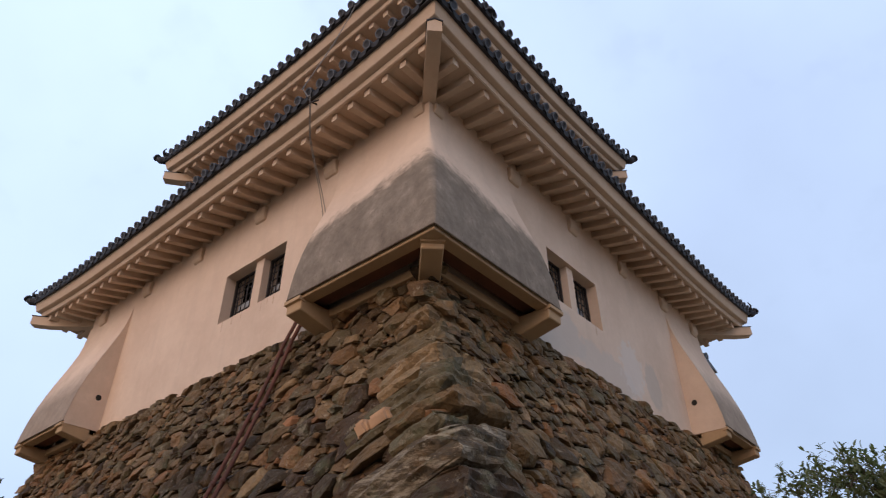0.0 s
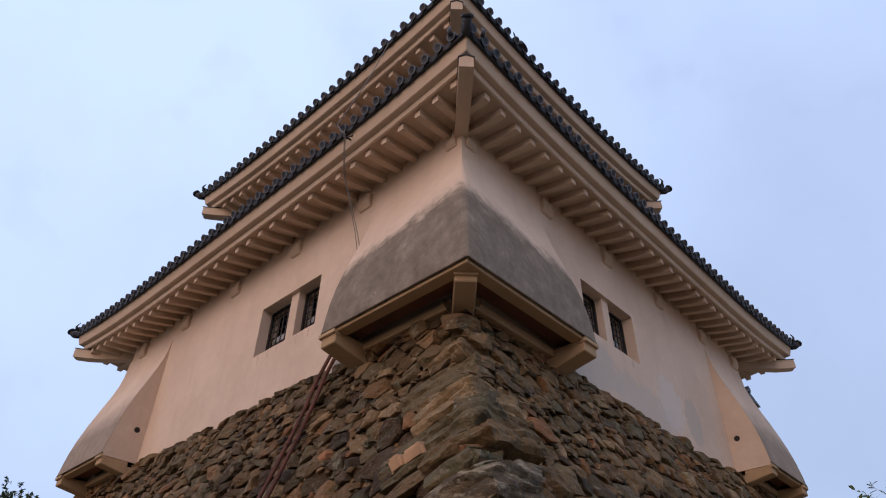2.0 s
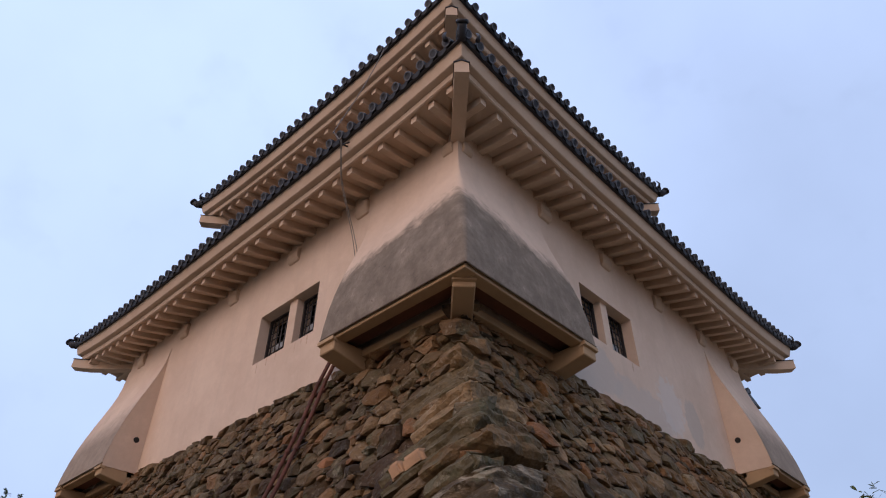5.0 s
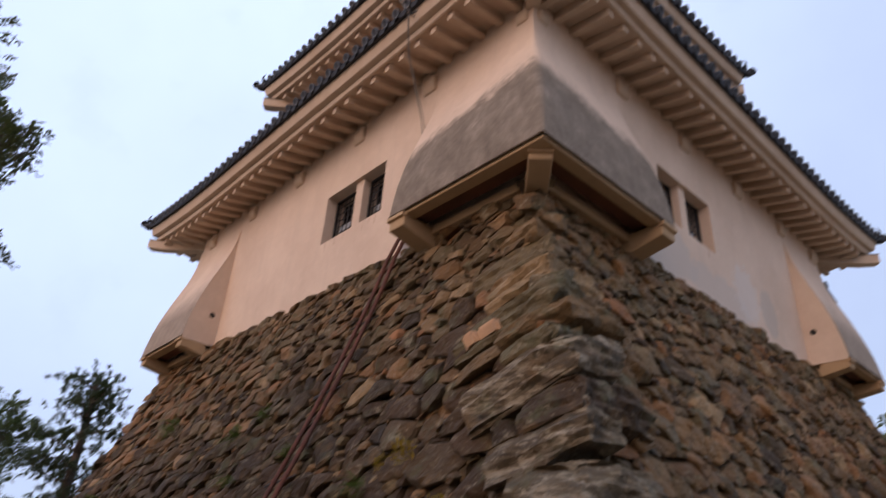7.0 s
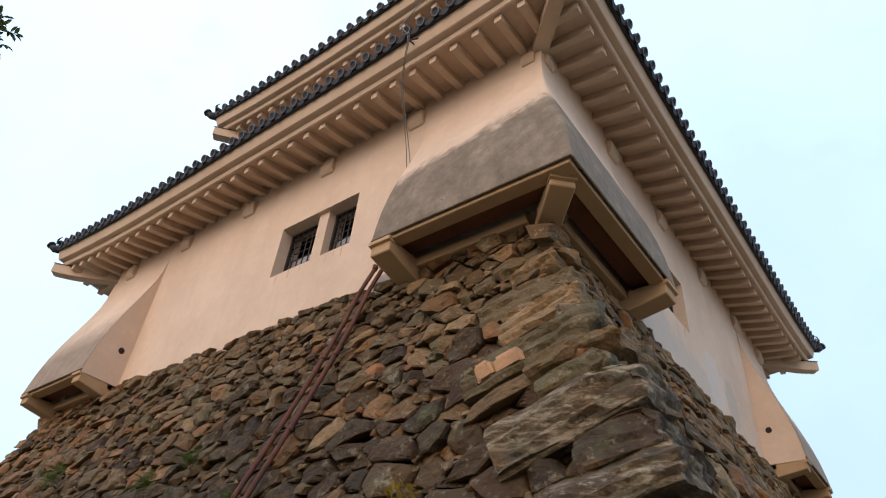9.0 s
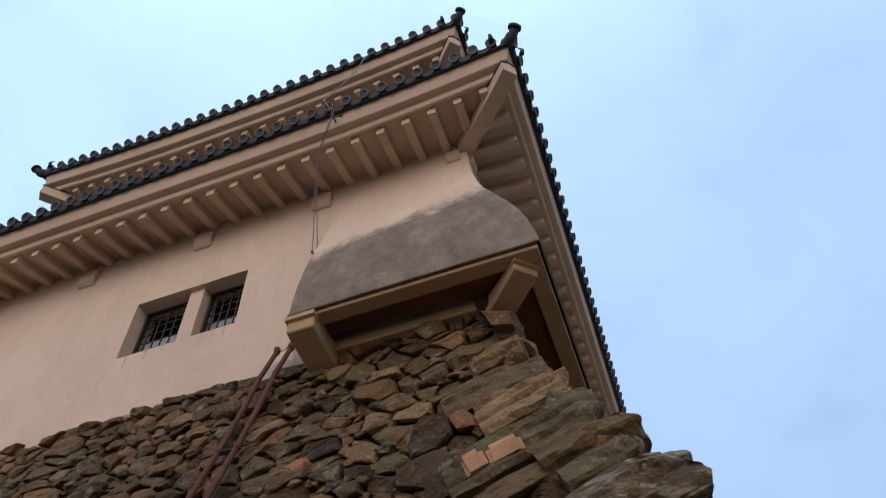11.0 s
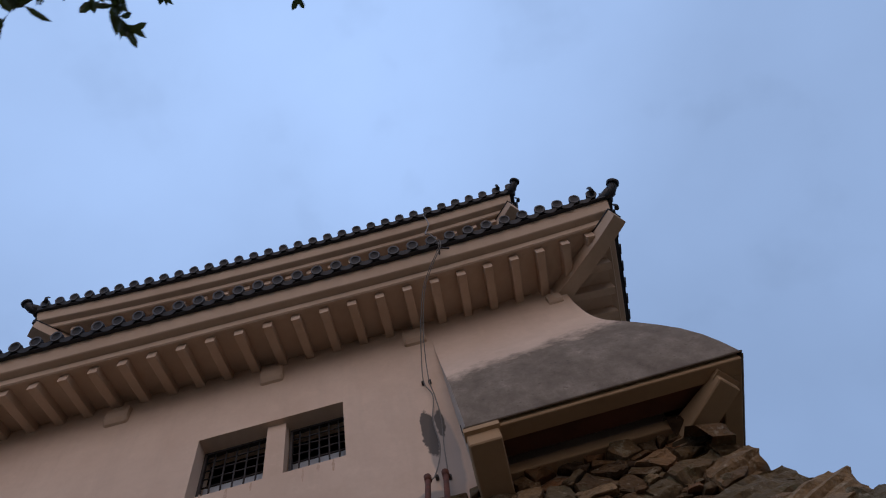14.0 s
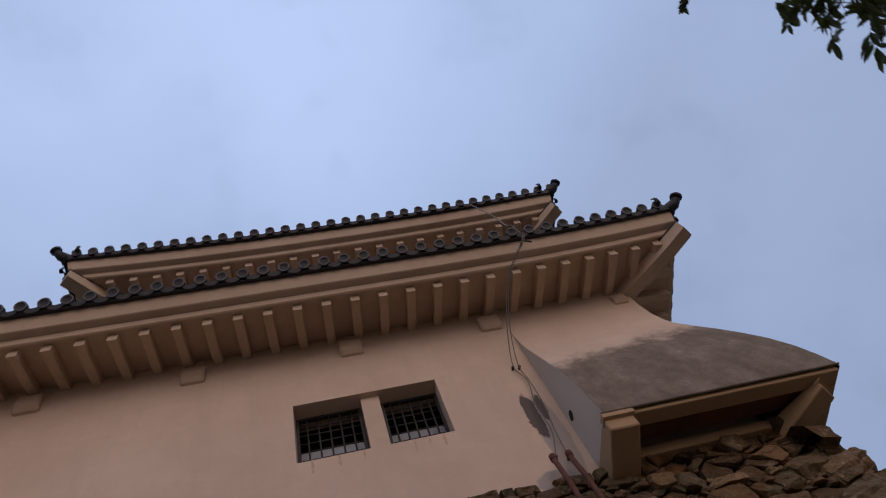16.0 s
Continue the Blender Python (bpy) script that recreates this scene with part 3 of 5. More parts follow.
def roof(name, rect, zo, inner, rise, phase_s, phase_r, label):
    sd = sides_of(*rect)
    r = hang(part(name, loft(sd["south"], [(0.93, 3.215 + zo, 1), (0.93, 3.245 + zo, 1), (-inner, 3.245 + zo + rise, 0), (-inner, 3.2 + zo + rise, 0)]), M_TILE, None, label))
    for key in ("east", "north", "west"):
        part("slope", loft(sd[key], [(0.93, 3.215 + zo, 1), (0.93, 3.245 + zo, 1), (-inner, 3.245 + zo + rise, 0), (-inner, 3.2 + zo + rise, 0)]), M_TILE, r)

    def under(bm, nm, mat, lab=""):
        ob = part(nm, bm, mat, r, lab)
        return ob
    for key, s in sd.items():
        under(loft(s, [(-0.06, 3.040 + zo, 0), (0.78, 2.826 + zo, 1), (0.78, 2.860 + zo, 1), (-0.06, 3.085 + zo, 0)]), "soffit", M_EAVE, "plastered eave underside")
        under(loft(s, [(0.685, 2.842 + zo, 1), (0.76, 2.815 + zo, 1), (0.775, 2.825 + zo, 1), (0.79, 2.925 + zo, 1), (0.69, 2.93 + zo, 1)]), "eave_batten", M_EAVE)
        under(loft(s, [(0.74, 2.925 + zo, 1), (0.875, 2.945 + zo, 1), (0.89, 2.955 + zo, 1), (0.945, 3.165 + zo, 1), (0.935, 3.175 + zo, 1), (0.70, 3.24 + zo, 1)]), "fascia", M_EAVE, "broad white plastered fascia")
        under(loft(s, [(0.90, 3.173 + zo, 1), (1.0, 3.158 + zo, 1), (1.005, 3.178 + zo, 1), (0.90, 3.20 + zo, 1)]), "tile_batten", M_TILE)
        # rafters
        ph = phase_r if key in ("south",) else 0.16
        k0 = int(math.floor((-0.62 - ph) / RAFTER)) + 1
        k = k0
        while ph + k * RAFTER < s.len + 0.62:
            u = ph + k * RAFTER
            k += 1
            over = max(0.0, -u, u - s.len)
            d0 = -0.05 if over == 0 else over + 0.05
            if d0 > 0.6:
                continue
            bm = bmesh.new()
            rows = []
            for d in (d0, 0.35 if d0 < 0.3 else (d0 + 0.7) / 2, 0.70):
                lift = upturn(u, s.len) * max(0.0, d) / 0.72
                zb = 2.886 - 0.265 * d + zo + lift
                w = 0.058
                rows.append([bm.verts.new(s.at(u + a, d, z)) for a, z in ((-w, zb + 0.008), (-w + 0.012, zb), (w - 0.012, zb), (w, zb + 0.008), (w, zb + 0.180), (-w, zb + 0.180))])
            for a, b_ in zip(rows, rows[1:]):
                for i in range(6):
                    bm.faces.new((a[i], a[(i + 1) % 6], b_[(i + 1) % 6], b_[i]))
            bm.faces.new(rows[0])
            bm.faces.new(rows[-1][::-1])
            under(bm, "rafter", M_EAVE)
        # tiles
        ph = phase_s if key == "south" else 0.12
        k = int(math.floor((-1.0 - ph) / PITCH)) + 1
        while ph + k * PITCH < s.len + 1.0:
            u = ph + k * PITCH
            k += 1
            for me, nm, du, dz in ((ME_ROUND, "round_tile", 0.0, 0.0), (ME_PAN, "pan_tile", PITCH / 2, 0.012)):
                uu = u + du
                if uu > s.len + 0.98:
                    continue
                over = max(0.0, -uu, uu - s.len)
                length = min(1.0, (TILE_D - over) * 0.96 + 0.06)
                length = max(length, 0.14)
                y = Vector((-s.n.x, -s.n.y, SLOPE + 0.0)).normalized()
                x = Vector((0, 0, 1)).cross(y).normalized() * -1
                z = x.cross(y)
                dd = TILE_D - (0.0 if du == 0 else 0.02)
                p = s.at(uu, dd, TILE_Z + dz + zo + upturn(uu, s.len) + noise.noise((uu * 9, zo, len(key))) * 0.006)
                ob = new(nm, me)
                ob.parent = r
                m = Matrix((x, y, z)).transposed().to_4x4()
                m.translation = p
                ob.matrix_basis = m @ Matrix.Diagonal((1, length, 1, 1))
    x0, x1, y0, y1 = rect
    for c, f in (((x1, y0), (1, -1)), ((x0, y0), (-1, -1)), ((x1, y1), (1, 1)), ((x0, y1), (-1, 1))):
        b_ = hip_beam(c, f, zo)
        b_.parent = r
        h = hip_ridge(c, f, zo, rise * 0.8, inner + 1.2)
        h.parent = r
        for a, b2 in ((0.76, 1.09), (1.09, 0.76)):
            q = Vector((c[0] + f[0] * a, c[1] + f[1] * b2, 3.46 + zo))
            g = Vector((f[0] * (a > b2), f[1] * (b2 > a), 0))
            part("horn", tube([q, q + g * 0.03 + Vector((0, 0, 0.09)), q + g * 0.02 + Vector((0, 0, 0.14)), q - g * 0.02 + Vector((0, 0, 0.22))], 0.036, 7, 0.008), M_TILE, h)
    return r


LOWER = (-10.85, 0.0, 0.0, 10.2)
UPPER = (-7.36, -0.74, 0.62, 6.17)
UP_Z = 2.90
roof("lower_roof", LOWER, 0.0, 0.7, 0.75, (4.235 % PITCH), (4.293 % RAFTER), "dark tiled lower roof with plastered rafters under the eave")
roof("upper_roof", UPPER, UP_Z, 2.85, 2.1, ((4.218 - 0.74) % PITCH), ((4.309 - 0.74) % RAFTER), "dark tiled upper roof with plastered rafters under the eave")
UPS = sides_of(*UPPER)
for key, u0, u1 in (("south", 0.0, UPS["south"].len), ("east", T, UPS["east"].len), ("north", T, UPS["north"].len), ("west", T, UPS["west"].len - T)):
    hang(part("upper_wall", wall_panel(UPS[key], u0, u1, 3.6, 3.1 + UP_Z, (), T), M_WALL, None, "white plaster wall of the upper storey"))

# ornaments on the upper roof's descending ridge
for yy in (1.45,):
    orn = part("ridge_end", tube([(0.30, yy, 6.20), (0.27, yy, 6.36), (0.16, yy, 6.50)], 0.10, 10, 0.05), M_TILE)
    hang(orn)
    part("horn", tube([(0.25, yy - 0.08, 6.40), (0.27, yy - 0.17, 6.49), (0.26, yy - 0.18, 6.57)], 0.025, 6, 0.006), M_TILE, orn)

# corbel blocks under the rafters
def corbel(side, u, k=1.0):
    bm = bmesh.new()
    w = 0.165 * k
    prof = [(d * k, 2.84 + (z - 2.84) * k) for d, z in ((-0.02, 2.84), (0.085, 2.80), (0.10, 2.66), (0.085, 2.55), (0.04, 2.49), (-0.02, 2.47))]
    rows = [[bm.verts.new(side.at(u + a, d, z)) for d, z in prof] for a in (-w, -w + 0.03, w - 0.03, w)]
    for r_, s_ in ((0, 0.86), (3, 0.86)):
        for v, (d, z) in zip(rows[r_], prof):
            v.co = side.at(u + (-w if r_ == 0 else w), -0.02 + (d + 0.02) * s_, 2.66 + (z - 2.66) * s_)
    for a, b_ in zip(rows, rows[1:]):
        for i in range(6):
            bm.faces.new((a[i], a[(i + 1) % 6], b_[(i + 1) % 6], b_[i]))
    bm.faces.new(rows[0])
    bm.faces.new(rows[-1][::-1])
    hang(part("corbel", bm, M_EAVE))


for u in (0.20, 2.16, 4.06, 6.05, 7.95, 9.85):
    corbel(LOW["south"], u, 0.62 if u < 1 else 0.9)
for u in (0.20, 2.16, 4.06, 6.00, 7.9, 9.5):
    corbel(LOW["east"], u, 0.62 if u < 1 else 0.9)


# ---- stone drops: flared boxes over the corners ----
DROP = ((2.62, -0.004), (2.40, 0.012), (2.18, 0.035), (1.95, 0.082), (1.72, 0.150), (1.45, 0.245), (1.15, 0.355), (0.85, 0.455), (0.55, 0.545), (0.25, 0.615), (-0.02, 0.66), (-0.26, 0.69))
LIP = -0.26


def shell(rows, name, mat, label=""):
    """Outer skin from rows of points, top to bottom, with 4 cm of thickness."""
    bm = bmesh.new()
    grid = [[bm.verts.new(p) for p in r] for r in rows]
    for a, b_ in zip(grid, grid[1:]):
        for i in range(len(a) - 1):
            f = bm.faces.new((a[i], a[i + 1], b_[i + 1], b_[i]))
            f.smooth = False
    return bm


def side_face(side, u, hole_z=None, thick=0.06, inward=1):
    """End face of a drop: between the wall and the flared front."""
    bm = bmesh.new()
    for uu in (u, u + thick * inward):
        pts = [side.at(uu, max(d - 0.006, -0.008), z) for z, d in DROP] + [side.at(uu, DROP[-1][1] - 0.03, LIP - 0.045), side.at(uu, -0.012, LIP - 0.045), side.at(uu, -0.012, DROP[0][0])]
        bm.faces.new([bm.verts.new(p) for p in pts])
    bm.verts.ensure_lookup_table()
    n = len(DROP) + 3
    for i in range(n):
        j = (i + 1) % n
        bm.faces.new((bm.verts[i], bm.verts[j], bm.verts[n + j], bm.verts[n + i]))
    return bm


def bracket(p0, p1, width, z0, z1, name="bracket", cap=True):
    """A plastered block from the wall out to the lip, with a small cap at its head."""
    a, b_ = Vector((*p0, 0)), Vector((*p1, 0))
    f = (b_ - a).normalized()
    s = Vector((-f.y, f.x, 0)) * width / 2
    bm = bmesh.new()
    up = Vector((0, 0, 1))
    b2 = b_ - f * 0.04
    add_box(bm, [a - s + up * (z0 - 0.12), a + s + up * (z0 - 0.12), b2 + s + up * z0, b2 - s + up * z0, a - s + up * z1, a + s + up * z1, b2 + s + up * z1, b2 - s + up * z1])
    bmesh.ops.recalc_face_normals(bm, faces=bm.faces)
    bmesh.ops.bevel(bm, geom=bm.edges[:], offset=0.012, segments=1, affect="EDGES")
    if cap:
        add_box(bm, [b_ - f * 0.10 - s * 1.08 + up * (z1 - 0.07), b_ - f * 0.10 + s * 1.08 + up * (z1 - 0.07), b_ + s * 1.08 + up * (z1 - 0.05), b_ - s * 1.08 + up * (z1 - 0.05),
                     b_ - f * 0.10 - s * 1.08 + up * z1, b_ - f * 0.10 + s * 1.08 + up * z1, b_ + s * 1.08 + up * z1, b_ - s * 1.08 + up * z1])
    return bm


def beam_between(side, u0, u1, d0, d1, z0, z1, bevel=0.008):
    bm = bmesh.new()
    add_box(bm, [side.at(u, d, z) for z in (z0, z1) for u, d in ((u0, d0), (u1, d0), (u1, d1), (u0, d1))])
    bmesh.ops.recalc_face_normals(bm, faces=bm.faces)
    bmesh.ops.bevel(bm, geom=bm.edges[:], offset=bevel, segments=1, affect="EDGES")
    return bm


S, E_ = LOW["south"], LOW["east"]
US, UE = 1.945, 1.985                # length of the corner drop along the two walls


def corner_rows():
    rows = []
    for z, d in DROP:
        r = min(0.11, max(0.0, d) * 0.75) * (1.0 - 0.6 * max(0.0, (1.0 - z) / 1.26))
        row = [Vector((-US + t * (US + d - r), -d, z)) for t in [k / 10 for k in range(11)]]
        row += [Vector((d - r + r * math.sin(a), -d + r - r * math.cos(a), z)) for a in [math.pi / 2 * k / 5 for k in range(1, 6)]]
        row += [Vector((d, -d + r + t * (UE + d - r), z)) for t in [k / 10 for k in range(1, 11)]]
        rows.append(row)
    return rows


bm = shell(corner_rows(), "skin", M_DROP)
drop = hang(part("stone_drop", bm, M_DROP, None, "flared corner drop box, plaster stained dark grey with rain"))
for f in drop.data.polygons:
    f.use_smooth = True
drop.data.set_sharp_from_angle(angle=radians(40))
part("end_face", side_face(S, US, inward=-1), M_END, drop)
part("end_face", side_face(E_, UE, inward=-1), M_WALL, drop)
# lip under the skin
part("lip", beam_between(S, -0.685, US + 0.02, 0.67, 0.696, LIP - 0.014, LIP + 0.004), M_DROP, drop, "worn lip board")
part("lip", beam_between(E_, -0.66, UE + 0.02, 0.67, 0.696, LIP - 0.015, LIP + 0.003), M_DROP, drop)
part("edge_beam", beam_between(S, -0.65, US - 0.01, 0.47, 0.65, LIP - 0.055, LIP + 0.06), M_FRAME, drop)
part("edge_beam", beam_between(E_, -0.47, UE - 0.01, 0.47, 0.65, LIP - 0.056, LIP + 0.06), M_FRAME, drop)
part("sill_beam", beam_between(S, -0.20, US - 0.02, 0.02, 0.17, LIP - 0.14, LIP - 0.02), M_FRAME, drop)
part("sill_beam", beam_between(E_, -0.02, UE - 0.02, 0.02, 0.17, LIP - 0.141, LIP - 0.02), M_FRAME, drop)
part("shutter", beam_between(S, -0.40, US - 0.05, 0.20, 0.49, LIP + 0.03, LIP + 0.06), M_WOOD, drop, "red-brown wooden trap board")
part("shutter", beam_between(E_, -0.18, UE - 0.05, 0.20, 0.49, LIP + 0.031, LIP + 0.061), M_WOOD, drop, "red-brown wooden trap board")
part("bracket", bracket((-US + 0.13, -0.02), (-US + 0.13, -0.70), 0.30, LIP - 0.22, LIP - 0.032), M_FRAME, drop)
part("bracket", bracket((0.02, UE - 0.13), (0.70, UE - 0.13), 0.30, LIP - 0.22, LIP - 0.032), M_FRAME, drop)
part("bracket", bracket((-0.05, 0.05), (0.505, -0.505), 0.27, LIP - 0.16, LIP - 0.034), M_FRAME, drop)


def end_drop(side, u0, u1):
    """A shorter drop at a wall's far end: its near face is smooth and has a round gun port."""
    rows = [[side.at(u0 + (u1 - u0) * t, d, z) for t in [k / 6 for k in range(7)]] for z, d in DROP]
    ob = hang(part("stone_drop", shell(rows, "skin", M_DROP_END), M_DROP_END, None, "flared drop box at the wall's end, plaster streaked with grey"))
    for f in ob.data.polygons:
        f.use_smooth = True
    part("end_face", side_face(side, u0, inward=1), M_WALL, ob)
    part("end_face", side_face(side, u1, inward=-1), M_WALL, ob)
    part("lip", beam_between(side, u0 - 0.015, u1 + 0.015, 0.67, 0.700, LIP - 0.014, LIP + 0.004), M_DROP, ob)
    part("edge_beam", beam_between(side, u0 + 0.01, u1 - 0.01, 0.47, 0.65, LIP - 0.055, LIP + 0.06), M_FRAME, ob)
    part("sill_beam", beam_between(side, u0 + 0.01, u1 - 0.01, 0.02, 0.17, LIP - 0.14, LIP - 0.02), M_FRAME, ob)
    part("shutter", beam_between(side, u0 + 0.06, u1 - 0.06, 0.20, 0.49, LIP + 0.03, LIP + 0.06), M_WOOD, ob)
    for u in (u0 + 0.13, u1 - 0.13):
        a, b_ = side.at(u, -0.05, 0), side.at(u, 0.70, 0)
        part("bracket", bracket((a.x, a.y), (b_.x, b_.y), 0.24, LIP - 0.20, LIP - 0.032), M_FRAME, ob)
    # gun port in the near face: its hole's shade is painted as a dark disc
    c = side.at(u0 - 0.004, 0.18, 0.33)
    bm = tube([c, c + side.a * 0.01], 0.058, 18)
    part("gun_port", bm, M_DARK, ob, "round gun port, a flat disc painted dark for its shaded hole")
    return ob


end_drop(S, 8.45, -X_END + 0.08)
end_drop(E_, 7.95, Y_END + 0.04)
# corner drop's gun port, again a dark disc painted for the hole's shade
c = Vector((-US - 0.004, -0.13, 0.42))
part("gun_port", tube([c, c + Vector((0.01, 0, 0))], 0.06, 18), M_DARK, drop, "round gun port, a flat disc painted dark for its shaded hole")

# ---- ground ----
def ground_sheet():
    bm = bmesh.new()
    xs = [-900, -200, -60, -30, -18, -12, -8, -4, 0, 4, 8, 12, 18, 30, 60, 200, 900]
    grid = [[bm.verts.new((x, y, GROUND + (0.10 * noise.noise((x * 0.3, y * 0.3, 0)) if abs(x) < 40 and abs(y) < 40 else 0.0))) for x in xs] for y in xs]
    for a, b_ in zip(grid, grid[1:]):
        for i in range(len(xs) - 1):
            bm.faces.new((a[i], a[i + 1], b_[i + 1], b_[i]))
    return bm


tagged(part("ground", ground_sheet(), M_EARTH), "bare trodden earth round the stone base", "ground", kind="structure")


# plain unseen walls behind the path, added to close it and block low light
tagged(part("light_block_wall", box(-30, 12, -10.5, -9.6, GROUND, -2.9), M_CORE), "unseen dark wall added behind the path to block low light", "retaining wall", kind="structure")
tagged(part("light_block_wall", box(11.0, 12, -9.6, 25, GROUND, -2.9), M_CORE), "unseen dark wall added beside the path to block low light", "retaining wall", kind="structure")

# ---- battered stone base ----
TOP = -0.45


def batter(z):
    h = TOP - z
    return 0.13 + 0.27 * h + 0.018 * h * h


def core():
    bm = bmesh.new()
    rings = []
    for k in range(9):
        z = TOP - 0.03 + (GROUND - 0.2 - TOP) * k / 8
        o = batter(min(z, TOP)) - 0.13
        rings.append([bm.verts.new(p) for p in ((X_END - o, -o, z), (o, -o, z), (o, Y_END + o, z), (X_END - o, Y_END + o, z))])
    for a, b_ in zip(rings, rings[1:]):
        for i in range(4):
            bm.faces.new((a[i], a[(i + 1) % 4], b_[(i + 1) % 4], b_[i]))
    bm.faces.new(rings[0])
    bm.faces.new(rings[-1])
    return bm


stone_core = tagged(part("wall_core", core(), M_CORE), "dark packed rubble behind the base stones", "wall core", kind="structure")


def clip(poly, nx, ny, c):
    """Keep the part of a polygon where nx x + ny y <= c."""
    out = []
    for i, p in enumerate(poly):
        q = poly[(i + 1) % len(poly)]
        a, b_ = nx * p[0] + ny * p[1] - c, nx * q[0] + ny * q[1] - c
        if a <= 0:
            out.append(p)
        if (a < 0 < b_) or (b_ < 0 < a):
            t = a / (a - b_)
            out.append((p[0] + (q[0] - p[0]) * t, p[1] + (q[1] - p[1]) * t))
    return out


def warp(u, v):
    """Bend the courses so that the stones lie at many angles."""
    k = min(1.0, max(0.0, (v + 0.1) * 3))
    return (u + 0.10 * k * noise.noise((u * 1.9, v * 1.9, 3.0)), v + 0.13 * k * noise.noise((u * 1.7, v * 1.7, 8.0)) + 0.05 * k * noise.noise((u * 4.3, v * 4.3, 1.0)))


def cells(u0, u1, v0, v1, rng, row_of, squash=0.78):
    """Irregular stone outlines that fill a rectangle (u along the wall, v down from its top)."""
    seeds = []
    v = v0
    while v < v1 + 0.2:
        h0 = row_of((u0 + u1) / 2, v)
        u = u0 - 0.3 + rng.random() * 0.4
        while u < u1 + 0.3:
            h = row_of(u, v)
            w = h * rng.choice((0.6, 0.9, 1.2, 1.6, 2.3)) * rng.uniform(0.8, 1.2)
            seeds.append(((u + w / 2) * squash, v + h0 * rng.uniform(0.1, 0.9), rng.uniform(-0.018, 0.026) * h / 0.22))
            u += w
        v += h0
    size = 0.5
    bins = {}
    for i, s in enumerate(seeds):
        bins.setdefault((int(s[0] // size), int(s[1] // size)), []).append(i)
    out = []
    for i, (x, y, w) in enumerate(seeds):
        poly = [(x - 0.6, y - 0.6), (x + 0.6, y - 0.6), (x + 0.6, y + 0.6), (x - 0.6, y + 0.6)]
        bx, by = int(x // size), int(y // size)
        near = [j for dx in (-1, 0, 1) for dy in (-1, 0, 1) for j in bins.get((bx + dx, by + dy), ()) if j != i]
        near.sort(key=lambda j: (seeds[j][0] - x) ** 2 + (seeds[j][1] - y) ** 2)
        for j in near[:22]:
            a, b_, wj = seeds[j]
            nx, ny = a - x, b_ - y
            poly = clip(poly, nx, ny, (nx * (a + x) + ny * (b_ + y)) / 2 + (w - wj) / 2)
            if len(poly) < 3:
                break
        poly = clip(poly, -1, 0, -u0 * squash) if poly else poly
        poly = clip(poly, 1, 0, u1 * squash) if poly else poly
        poly = clip(poly, 0, -1, -v0) if poly else poly
        poly = clip(poly, 0, 1, v1) if poly else poly
        if len(poly) >= 3:
            out.append([warp(p[0] / squash, p[1]) for p in poly])
    return out


def area(poly):
    return abs(sum(p[0] * q[1] - q[0] * p[1] for p, q in zip(poly, poly[1:] + poly[:1]))) / 2


